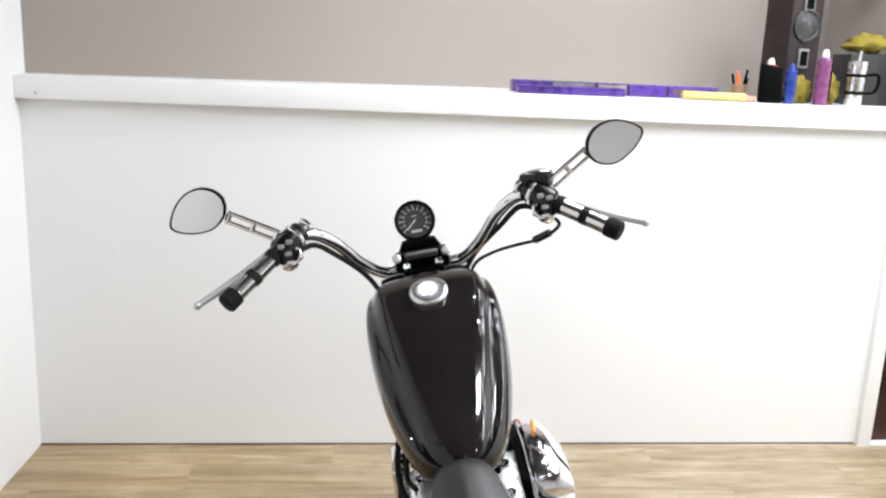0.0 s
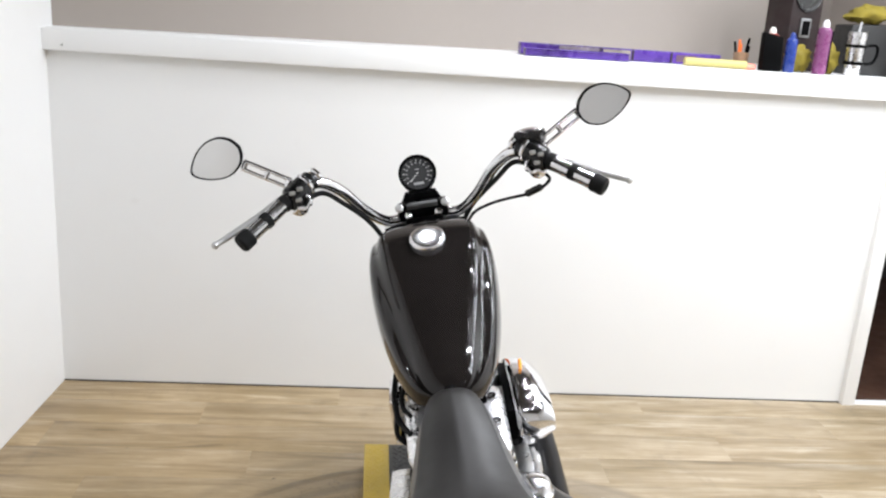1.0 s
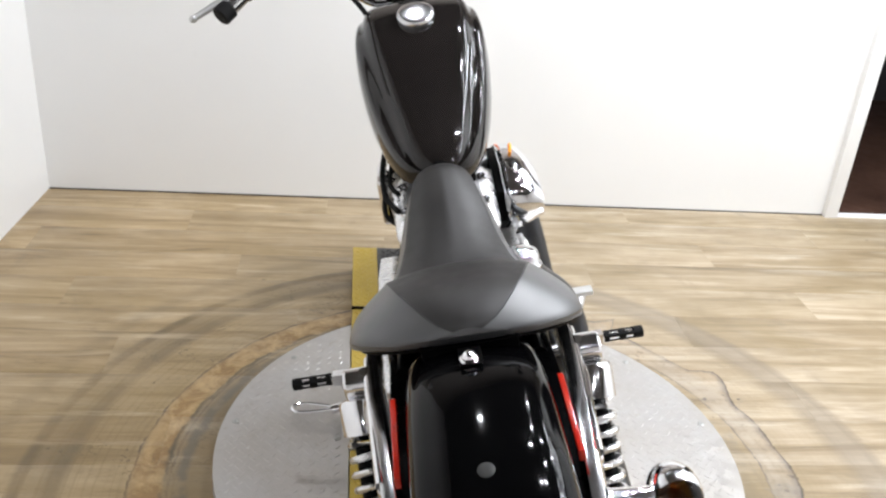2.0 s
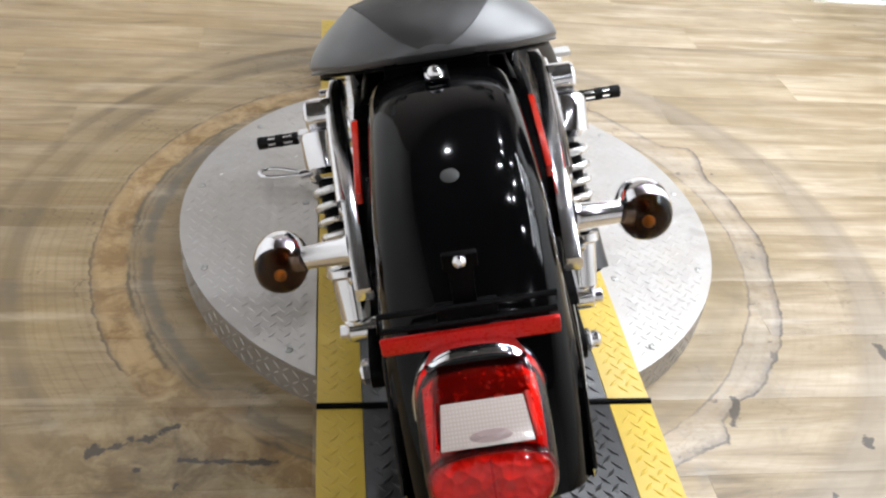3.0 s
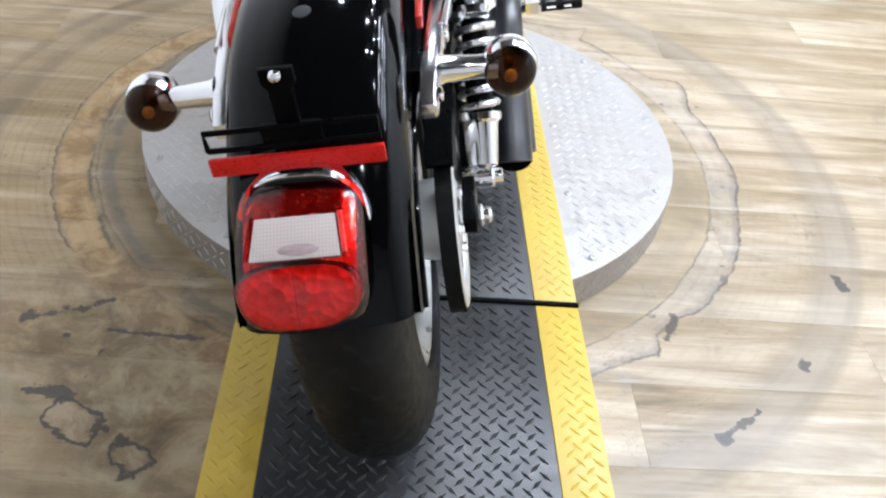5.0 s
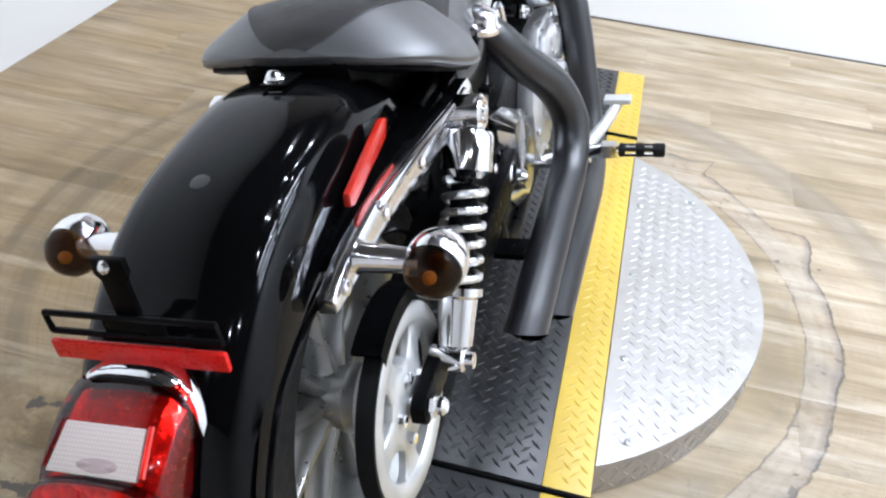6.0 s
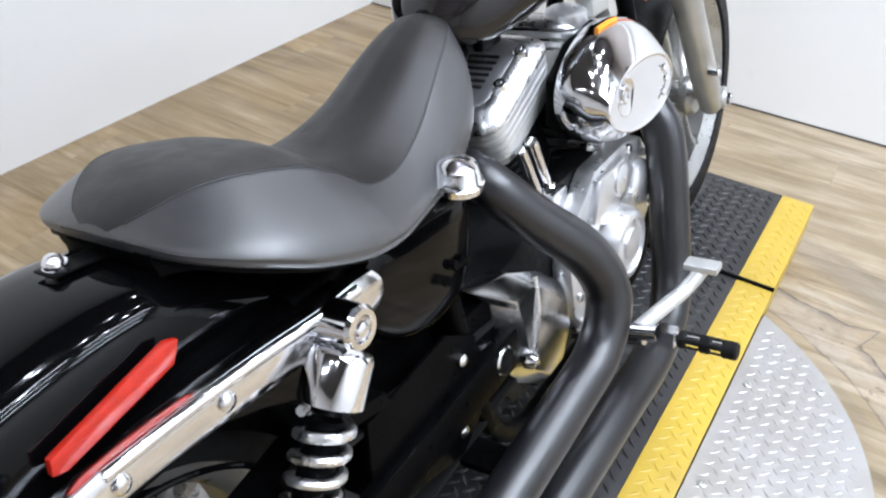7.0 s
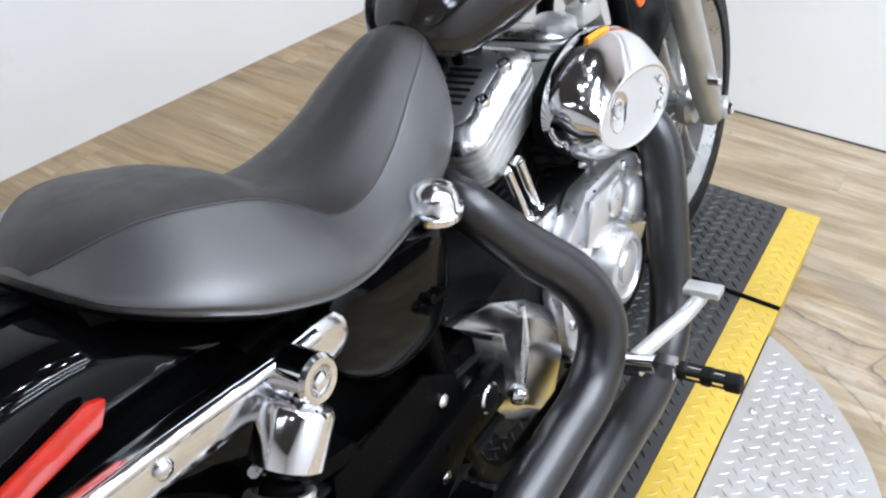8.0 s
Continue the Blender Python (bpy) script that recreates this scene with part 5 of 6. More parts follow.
part("cam_cover", Shape().prism([(0.0, 0.405), (0.03, 0.465), (0.12, 0.468), (0.155, 0.43), (0.12, 0.395), (0.04, 0.385)], "x", 0.148, 0.164), HAZY, bike, "raised cam cover step", bevel=0.006)
part("cam_cover_dome", Shape().lathe((0.160, 0.10, 0.435), (1, 0, 0), [(0, 0.028), (0.008, 0.026), (0.012, 0.018), (0.013, 0.001)], 28), HAZY, bike)
part("front_cover_boss", Shape().lathe((0.148, 0.195, 0.385), (1, 0, 0), [(0, 0.040), (0.010, 0.038), (0.016, 0.030), (0.018, 0.001)], 32), HAZY, bike)
for y, z in ((-0.04, 0.30), (0.02, 0.235), (0.14, 0.25), (0.235, 0.33), (0.24, 0.42), (0.16, 0.46), (0.06, 0.46), (-0.02, 0.41)):
    part("cover_screw", Shape().lathe((0.148, y, z), (1, 0, 0), [(0, 0.008), (0.006, 0.008), (0.008, 0.006), (0.008, 0.003)], 10), CHROME, case)
edge = [(-0.282, 0.450), (-0.20, 0.432), (-0.12, 0.390), (-0.045, 0.325), (-0.035, 0.26), (-0.09, 0.190), (-0.15, 0.200), (-0.208, 0.252), (-0.228, 0.30), (-0.246, 0.41)]
ridge = [(-0.215, 0.400), (-0.165, 0.395), (-0.115, 0.360), (-0.075, 0.315), (-0.07, 0.270), (-0.10, 0.225), (-0.145, 0.225), (-0.182, 0.265), (-0.195, 0.31), (-0.210, 0.385)]
sprocket = part("sprocket_cover", Shape().grid([[(0.100, *p) for p in edge], [(0.124, *p) for p in edge], [(0.147, *p) for p in ridge]], close_u=True, cap=True), varied("polished_cover", (0.52, 0.52, 0.53), 0.20, 1.0, 0, 0.12, 10, 0.03, 0.06), bike, "polished aluminium sprocket cover", bevel=0.0025, smooth=25)
part("cover_rib", Shape().tube([(0.142, -0.155, 0.405), (0.148, -0.165, 0.35), (0.146, -0.185, 0.29)], 0.005, 8), POLISHED, sprocket)
part("cover_bolt", Shape().lathe((0.142, -0.195, 0.290), (1, 0, 0), [(0, 0.014), (0.010, 0.013), (0.016, 0.008), (0.017, 0.001)], 16), CHROME, sprocket)
part("primary_cover", Shape().prism([(-0.26, 0.36), (-0.24, 0.25), (-0.12, 0.20), (0.10, 0.20), (0.22, 0.24), (0.26, 0.33), (0.20, 0.42), (0.06, 0.45), (-0.16, 0.44)], "x", -0.17, -0.12), POLISHED, bike, "polished aluminium primary cover", bevel=0.014)
for tilt, n in ((-22.5, "rear"), (22.5, "front")):
    a = radians(tilt)
    ax = Vector((0, math.sin(a), math.cos(a)))
    side = Vector((0, math.cos(a), -math.sin(a)))
    turn = Matrix.Rotation(-a, 3, "X")
    cyl = part("cylinder", Shape().rod(crank + ax * 0.12, crank + ax * 0.285, 0.062, 28), ENGINE_BLACK, bike, "black finned engine cylinder")
    for k in range(11):
        c = crank + ax * (0.135 + 0.0145 * k)
        s = Shape()
        ring = []
        for q in range(28):
            t = q * math.tau / 28
            sq = 1.0 / max(abs(math.cos(t)), abs(math.sin(t))) ** 0.45
            ring.append(Vector((math.cos(t), 0, 0)) * 0.083 * sq + side * math.sin(t) * 0.080 * sq)
        s.grid([[c + p * k2 + ax * o for p in ring] for o, k2 in ((-0.0012, 0.6), (-0.0022, 0.98), (0, 1.0), (0.0022, 0.98), (0.0012, 0.6))], close_u=True, cap=True)
        part("fin", s, ENGINE_BLACK, cyl)
    mid = crank + side * (0.010 if tilt < 0 else -0.010)

    def slab(h, inset, hx=0.099, hy=0.094, corner=0.034, n=7):
        """Rounded outline across the cylinder's axis, h above the crank."""
        out = []
        a, b, c = hx - inset, hy - inset, max(corner - inset * 0.4, 0.012)
        for k, (ux, uy) in enumerate(((1, 1), (-1, 1), (-1, -1), (1, -1))):
            for q in range(n):
                t = radians(90 * k + 90 * q / (n - 1))
                out.append(mid + ax * h + Vector((ux * (a - c) + c * math.cos(t), 0, 0)) + side * (uy * (b - c) + c * math.sin(t)))
        return out

    for k, inset in enumerate((0.014, 0.010, 0.006, 0.003, 0.001, 0.0)):
        h = 0.242 + 0.0136 * k
        part("rocker_plate", Shape().grid([slab(h, inset + 0.004), slab(h + 0.002, inset), slab(h + 0.0085, inset), slab(h + 0.0105, inset + 0.004)], close_u=True, cap=True), PALE_SILVER, bike, "bright rocker plate")
    part("rocker_gasket", Shape().grid([slab(0.240, 0.020), slab(0.325, 0.012)], close_u=True, cap=True), ENGINE_BLACK, bike)
    part("rocker_box", Shape().grid([slab(0.3235, 0.001), slab(0.3245, -0.002), slab(0.328, -0.0025), slab(0.3325, 0.001), slab(0.3375, 0.006), slab(0.342, 0.012), slab(0.345, 0.018), slab(0.3465, 0.024), slab(0.346, 0.029)], close_u=True, cap=True), POLISHED, bike, "rounded polished rocker box", smooth=60)
    lid = part("rocker_lid", Shape().grid([slab(0.340, 0.026), slab(0.3470, 0.026), slab(0.3485, 0.029), slab(0.3485, 0.05)], close_u=True, cap=True), DARK_SATIN, bike, "dull grey rocker box top with dark slots", bevel=0.0)
    for k in range(6):
        p = mid + ax * 0.3485 + Vector((0.030, 0, 0)) + side * (-0.030 + 0.012 * k)
        part("lid_rib", Shape().box(p, (0.050, 0.004, 0.005), turn), ENGINE_BLACK, lid, bevel=0.001)
    for dx in (-0.078, 0.079):
        for dy in (-0.011, 0.055) if tilt < 0 else (0.011, -0.055):
            p = crank + ax * 0.339 + Vector((dx, 0, 0)) + side * dy
            part("rocker_bolt", Shape().lathe(p, ax, [(0, 0.0105), (0.011, 0.0105), (0.013, 0.0085), (0.013, 0.005), (0.008, 0.0045)], 14), CHROME, lid)
    for d in (-0.016, 0.016):
        foot = Vector((0.098, (-0.030 if tilt < 0 else 0.140) + d, 0.462))
        head = foot + ax * 0.105
        tube = part("pushrod_tube", Shape().rod(foot, head, 0.0095, 14), CHROME, bike, "chrome pushrod tube")
        part("collar", Shape().rod(foot, foot + (head - foot) * 0.14, 0.0135, 14), CHROME, tube)
    part("tappet_block", Shape().box((0.102, -0.028 if tilt < 0 else 0.138, 0.450), (0.035, 0.070, 0.035)), POLISHED, bike, bevel=0.006)
    base = crank + ax * 0.292
    part("spark_plug_cable", Shape().tube([base + Vector((-0.085, 0.0, 0.0)), base + Vector((-0.12, 0.02, 0.03)), (-0.10, 0.06, 0.68), (-0.03, 0.10, 0.74)], 0.005, 8), RUBBER, bike)
part("intake", Shape().tube([(0.02, -0.02, 0.60), (0.03, 0.055, 0.61), (0.02, 0.13, 0.60)], 0.028).rod((0.02, 0.055, 0.61), (0.12, 0.055, 0.625), 0.032), CAST, bike)
part("coil_cover", Shape().box((-0.115, 0.055, 0.64), (0.03, 0.11, 0.10)), CHROME, bike, bevel=0.010)

# air cleaner


def oval(x, ky, kz, drop=0.0, n=64):
    """Egg-shaped outline of the cover, drop metres below its middle."""
    out = []
    for q in range(n):
        a = q * math.tau / n
        y, z = 0.134 * ky * math.cos(a), 0.090 * kz * math.sin(a) * (1 + 0.07 * math.cos(a))
        t = radians(-7)
        out.append((x, 0.104 + y * math.cos(t) - z * math.sin(t), 0.592 - drop + y * math.sin(t) + z * math.cos(t)))
    return out


AIR = [(0.122, 0.96, 0.95, 0), (0.1257, 0.99, 0.985, 0), (0.1387, 1.0, 1.0, 0), (0.1536, 0.995, 0.985, 0), (0.1666, 0.98, 0.935, 0.001), (0.1778, 0.955, 0.85, 0.003), (0.1871, 0.93, 0.745, 0.006), (0.1945, 0.915, 0.655, 0.009), (0.1997, 0.905, 0.60, 0.012), (0.2015, 0.895, 0.575, 0.013), (0.2018, 0.88, 0.555, 0.013), (0.2003, 0.865, 0.535, 0.013), (0.1997, 0.84, 0.515, 0.013), (0.1997, 0.4, 0.24, 0.013), (0.1997, 0.02, 0.02, 0.013)]
air = part("air_cleaner", Shape().grid([oval(*r) for r in AIR], close_u=True, cap=True), CHROME, bike, "oval chrome air cleaner cover", smooth=60)
part("face_ring", Shape().lathe((0.1994, 0.046, 0.594), (1, 0, 0), [(0, 0.0285), (0.0010, 0.0280), (0.0012, 0.0268), (0.0006, 0.0258), (0.0005, 0.002)], 40), CHROME, air, "shallow round step in the cover")
part("badge", Shape().lathe((0.1996, 0.042, 0.600), (1, 0, 0), [(0, 0.014), (0.0022, 0.0135), (0.0030, 0.012), (0.0024, 0.009), (0.0012, 0.007), (0.0014, 0.001)], 32), SHELL, air, "round dimple in the cover")
rim_pts = [Vector(p) for p in oval(0.1998, 0.72, 0.39, 0.013)]
# three bright marks at the cover's front end, shaped as screws
for k in (0, 5, 59):
    part("cover_screw", Shape().lathe(rim_pts[k], (1, 0, 0), [(-0.002, 0.0075), (0.002, 0.0075), (0.0035, 0.0055), (0.0030, 0.003), (0.0030, 0.001)], 14), CHROME, air)
part("cover_ridge", Shape().tube([Vector(p) for p in oval(0.1998, 0.70, 0.37, 0.013)[-8:] + oval(0.1998, 0.70, 0.37, 0.013)[:9]], 0.0016, 8, 2), CHROME, air, "raised curved rib on the cover")
part("back_plate", Shape().prism([(-0.022, 0.570), (-0.014, 0.632), (0.045, 0.666), (0.135, 0.674), (0.205, 0.635), (0.22, 0.57), (0.15, 0.520), (0.03, 0.528)], "x", 0.106, 0.1225), BLACK_PLASTIC, air, "black air cleaner back plate", bevel=0.003)
part("amber_mark", Shape().tube([(0.150, 0.066, 0.681), (0.154, 0.095, 0.683), (0.156, 0.118, 0.681)], 0.0038, 8), AMBER, air, "short orange mark on the cover")
carb = part("carburettor", Shape().lathe((0.066, 0.125, 0.606), (0.1, 0, 1), [(0, 0.034), (0.05, 0.036), (0.055, 0.042), (0.062, 0.042), (0.064, 0.034), (0.084, 0.031), (0.088, 0.024), (0.089, 0.002)], 32), HAZY, bike, "silver carburettor body with a round top")
part("carburettor_bracket", Shape().box((0.085, 0.195, 0.680), (0.03, 0.06, 0.03)), CAST, carb, bevel=0.006)
for y, z in ((0.180, 0.697), (0.210, 0.697)):
    part("bracket_screw", Shape().lathe((0.092, y, z - 0.004), (0.2, 0, 1), [(0, 0.007), (0.006, 0.007), (0.008, 0.004)], 10), CHROME, carb)

# exhaust


def slash(pts, r, n):
    """A pipe whose tail is cut aslant, its mouth turned to the ground."""
    s = Shape().tube(pts, r, n)
    end = Vector(pts[-1])
    for i in range(len(s.v) - n, len(s.v)):
        x, y, z = s.v[i]
        s.v[i] = (x, y - 1.2 * (z - end.z), z)
    return s


part("rear_exhaust_pipe", slash([(0.07, -0.185, 0.575), (0.115, -0.195, 0.560), (0.155, -0.155, 0.495), (0.198, -0.105, 0.425), (0.222, -0.090, 0.350), (0.224, -0.140, 0.285), (0.220, -0.24, 0.262), (0.216, -0.40, 0.240), (0.212, -0.535, 0.220)], [0.028, 0.030, 0.032, 0.033, 0.033, 0.033, 0.033, 0.033, 0.033], 24), EXHAUST, bike, "satin black rear exhaust pipe")
part("front_exhaust_pipe", slash([(0.06, 0.215, 0.535), (0.105, 0.225, 0.530), (0.150, 0.238, 0.505), (0.178, 0.236, 0.468), (0.190, 0.226, 0.415), (0.200, 0.210, 0.330), (0.212, 0.185, 0.230), (0.225, 0.130, 0.172), (0.232, 0.03, 0.150), (0.232, -0.12, 0.150), (0.226, -0.385, 0.135)], [0.028, 0.030, 0.032, 0.033, 0.033, 0.033, 0.033, 0.033, 0.033, 0.033, 0.033], 24), EXHAUST, bike, "satin black front exhaust pipe")
part("exhaust_bracket", Shape().box((0.17, -0.34, 0.235), (0.09, 0.05, 0.012)), BLACK_METAL, bike, bevel=0.003)

# pegs, pedal, side stand
for sx, y, z in ((1, -0.030, 0.258), (-1, -0.045, 0.268)):
    peg = part("foot_peg", Shape().rod((sx * 0.295, y, z), (sx * 0.386, y, z), 0.0085), CHROME, bike, "chrome and rubber foot peg")
    for a, b in ((0.302, 0.314), (0.334, 0.350), (0.366, 0.388)):
        part("peg_rubber", Shape().rod((sx * a, y, z), (sx * b, y, z), 0.0135), RUBBER, peg, "black rubber ring")
    for k in range(3):
        t = math.tau * k / 3 + 0.5
        part("peg_bar", Shape().rod((sx * 0.302, y + 0.010 * math.cos(t), z + 0.010 * math.sin(t)), (sx * 0.38, y + 0.010 * math.cos(t), z + 0.010 * math.sin(t)), 0.004, 8), RUBBER, peg)
    part("peg_mount", Shape().tube([(sx * 0.12, y + 0.02, z - 0.05), (sx * 0.2, y + 0.01, z - 0.02), (sx * 0.272, y, z)], 0.013).box((sx * 0.284, y, z), (0.028, 0.022, 0.026)), CHROME, peg, "chrome peg mount")
pedal = part("brake_pedal", Shape().tube([(0.232, -0.015, 0.245), (0.248, 0.04, 0.250), (0.266, 0.088, 0.258), (0.280, 0.116, 0.275), (0.285, 0.124, 0.284)], 0.012), PALE_SILVER, bike, "satin silver brake pedal arm")
part("pedal_pad", Shape().box((0.285, 0.125, 0.289), (0.055, 0.030, 0.012)), PALE_SILVER, pedal, "ridged pedal pad", bevel=0.004)
part("brake_rod", Shape().tube([(0.12, -0.02, 0.22), (0.19, -0.02, 0.225), (0.245, -0.02, 0.235)], 0.011), CHROME, pedal)
stand = part("side_stand", Shape().tube([(-0.12, 0.10, 0.160), (-0.20, 0.10, 0.130), (-0.30, 0.095, 0.095), (-0.345, 0.09, 0.090)], 0.011), CHROME, bike, "chrome side stand leg")
part("stand_foot", Shape().tube([(-0.345, 0.085, 0.094), (-0.40, 0.078, 0.102), (-0.43, 0.082, 0.106), (-0.438, 0.095, 0.107), (-0.43, 0.108, 0.106), (-0.40, 0.112, 0.102), (-0.345, 0.098, 0.094)], 0.004, 8), CHROME, stand, "bent wire loop foot")
part("gear_lever", Shape().tube([(-0.17, -0.06, 0.22), (-0.20, 0.04, 0.25), (-0.21, 0.12, 0.275)], 0.007).rod((-0.20, 0.12, 0.275), (-0.26, 0.12, 0.275), 0.010), CHROME, bike)

# handlebar and controls
part("handlebar", Shape().tube([(0, 0.335, 0.980), (0.05, 0.335, 0.980), (0.088, 0.325, 0.984), (0.128, 0.288, 1.024), (0.166, 0.238, 1.084), (0.205, 0.200, 1.118), (0.245, 0.175, 1.113), (0.30, 0.135, 1.083), (0.362, 0.085, 1.046)], 0.0128, 16)
           .tube([(0, 0.335, 0.980), (-0.05, 0.335, 0.980), (-0.088, 0.325, 0.984), (-0.128, 0.288, 1.024), (-0.166, 0.238, 1.084), (-0.205, 0.200, 1.118), (-0.245, 0.175, 1.113), (-0.30, 0.135, 1.083), (-0.362, 0.085, 1.046)], 0.0128, 16), CHROME, bike, "chrome high-rise handlebar")
s = Shape().box((0, 0.330, 0.996), (0.116, 0.046, 0.040)).box((0, 0.315, 0.96), (0.09, 0.05, 0.05))
riser = part("riser_clamp", s, BLACK_METAL, bike, "black handlebar riser clamp", bevel=0.008)
part("clamp_cover", Shape().box((0, 0.3045, 1.013), (0.070, 0.010, 0.014), Matrix.Rotation(radians(35), 3, "X")), varied("dull_grey_casting", (0.10, 0.10, 0.10), 0.5, 0.3), riser, "ribbed grey clamp strip", bevel=0.003)
for x in (-0.053, 0.053):
    part("clamp_bolt", Shape().lathe((x, 0.309, 1.010), (0, -0.8, 0.6), [(0, 0.0095), (0.006, 0.0095), (0.008, 0.007), (0.008, 0.004)], 16), PALE_SILVER, riser)
for x in (-0.034, 0.034):
    part("clamp_bolt", Shape().lathe((x, 0.300, 0.992), (0, -1, 0.4), [(0, 0.008), (0.006, 0.008), (0.008, 0.005)], 14), CHROME, riser)
sp_n = Vector((0, -0.90, 0.43)).normalized()
sp_c = Vector((0, 0.380, 1.071))
speedo = part("speedometer", Shape().lathe(sp_c - sp_n * 0.062, sp_n, [(0, 0.022), (0.006, 0.033), (0.030, 0.041), (0.058, 0.0443), (0.066, 0.0447), (0.070, 0.043), (0.070, 0.0395), (0.062, 0.0385), (0.061, 0.001)], 48), BLACK_PLASTIC, bike, "round black speedometer")
sp_u, sp_x = Vector((0, 0.43, 0.90)).normalized(), Vector((1, 0, 0))
part("dial", Shape().lathe(sp_c - sp_n * 0.001, sp_n, [(0, 0.038), (0.0012, 0.038), (0.0012, 0.001)], 48), DIAL, speedo, "black dial")


def on_dial(x, y):
    return sp_c + sp_x * x + sp_u * y + sp_n * 0.0012


turn = Matrix((sp_x, sp_u, sp_n)).transposed()
for k in range(13):
    a = radians(-130 + 260 * k / 12)
    part("dial_mark", Shape().box(on_dial(0.0325 * math.sin(a), 0.0325 * math.cos(a)), (0.0013, 0.0055 if k % 2 == 0 else 0.0035, 0.0006), turn @ Matrix.Rotation(-a, 3, "Z")), WHITE_INK, speedo)
    if k % 2 == 0 or True:
        part("dial_mark", Shape().box(on_dial(0.0255 * math.sin(a), 0.0255 * math.cos(a)), (0.0042, 0.0032, 0.0006), turn), LIGHT_GREY, speedo)
part("dial_mark", Shape().box(on_dial(0, 0.010), (0.010, 0.0022, 0.0006), turn), LIGHT_GREY, speedo)
part("odometer", Shape().box(on_dial(0, -0.024), (0.024, 0.006, 0.0008), turn), LIGHT_GREY, speedo, "small grey display window")
a = radians(-135)
part("needle", Shape().box(on_dial(0.011 * math.sin(a), 0.011 * math.cos(a)) + sp_n * 0.001, (0.0016, 0.030, 0.0008), turn @ Matrix.Rotation(-a, 3, "Z")), WHITE_INK, speedo, "white needle")
part("speedometer_bracket", Shape().prism([(-0.050, 1.005), (0.050, 1.005), (0.036, 1.034), (-0.036, 1.034)], "y", 0.345, 0.372), BLACK_METAL, speedo, bevel=0.004)
for sx in (-1, 1):
    g0, g1 = Vector((sx * 0.272, 0.155, 1.100)), Vector((sx * 0.368, 0.080, 1.042))
    d = (g1 - g0).normalized()
    grip = part("grip", Shape().rod(g0, g1, 0.0162, 20), SHELL, bike, "chrome grip with black rubber bands")
    for a, b, r in ((0.0, 0.14, 0.018), (0.40, 0.55, 0.0175), (0.80, 1.03, 0.0195)):
        part("grip_rubber", Shape().rod(g0 + (g1 - g0) * a, g0 + (g1 - g0) * b, r, 20), RUBBER, grip, "black rubber band")
    u = d.orthogonal().normalized()
    w = d.cross(u)
    for k in range(4):
        a = math.tau * k / 4 + 0.4
        o = (u * math.cos(a) + w * math.sin(a)) * 0.0135
        part("grip_strip", Shape().rod(g0 + o, g1 - d * 0.004 + o, 0.0034, 8), RUBBER, grip)
    h = Vector((sx * 0.252, 0.168, 1.112))
    box = part("switch_housing", Shape().rod(h - d * 0.026, h + d * 0.024, 0.024, 20).box(h + Vector((0, -0.004, -0.012)), (0.045, 0.035, 0.04), Matrix.Rotation(-sx * 0.6, 3, "Z")), GLOSS_BLACK, bike, "black switch housing", bevel=0.004)
    part("housing_screw", Shape().lathe(h + Vector((0, -0.008, -0.032)), (0, -0.3, -1), [(0, 0.019), (0.008, 0.018), (0.014, 0.013), (0.018, 0.003)], 20), CHROME, box, "chrome domed screw")
    for q, r in ((0.062, 0.0175), (0.030, 0.0255)):
        part("clamp_band", Shape().rod(h - d * q, h - d * (q - 0.011), r, 20, 0.003), CHROME, box)
    part("clamp_band", Shape().torus(h + Vector((sx * -0.012, -0.014, -0.020)), (0.3 * sx, -0.8, 0.3), 0.013, 0.0045, 20, 8), CHROME, box)
    for k, (ox, oz) in enumerate(((-0.010, 0.010), (0.006, 0.004), (-0.004, -0.012))):
        part("switch", Shape().box(h + Vector((sx * ox, -0.026, oz)), (0.012, 0.010, 0.008)), CAST, box, bevel=0.002)
    lev = part("lever", Shape().tube([(sx * 0.245, 0.195, 1.112), (sx * 0.285, 0.190, 1.100), (sx * 0.34, 0.165, 1.074), (sx * 0.40, 0.135, 1.050), (sx * 0.428, 0.118, 1.040)], [0.008, 0.008, 0.0075, 0.007, 0.006], 10), PALE_SILVER, bike, "bright silver hand lever")
    part("lever_ball", Shape().ball((sx * 0.430, 0.117, 1.039), 0.008), PALE_SILVER, lev)
    part("lever_clamp", Shape().rod(h - d * 0.045, h - d * 0.024, 0.021, 18).box((sx * 0.243, 0.192, 1.116), (0.03, 0.03, 0.022)), GLOSS_BLACK, bike, bevel=0.003)
    # mirror
    root, tip = Vector((sx * 0.266, 0.194, 1.126)), Vector((sx * 0.357, 0.205, 1.180))
    along = (tip - root).normalized()
    up = Vector((0, -1, 0)).cross(along) * (1 if sx > 0 else -1)
    half = 0.0088

    def on_stem(k, v):
        return root + (tip - root) * k + up * v

    stem = part("mirror_stem", Shape().tube([on_stem(0, half), on_stem(0.5, half), on_stem(1, half)], 0.0042, 10).tube([on_stem(0, -half), on_stem(0.5, -half), on_stem(1, -half)], 0.0042, 10)
                .rod(on_stem(0.50, -half), on_stem(0.50, half), 0.0055, 10).rod(on_stem(0.97, -half), on_stem(0.97, half), 0.0060, 10).rod(on_stem(0.04, -half), on_stem(0.04, half), 0.0075, 10), CHROME, bike, "chrome slotted mirror stem")
    part("stem_foot", Shape().tube([(sx * 0.250, 0.192, 1.112), (sx * 0.258, 0.193, 1.120), on_stem(0.05, 0)], [0.010, 0.009, 0.008], 12), GLOSS_BLACK, stem, "black mirror mount")
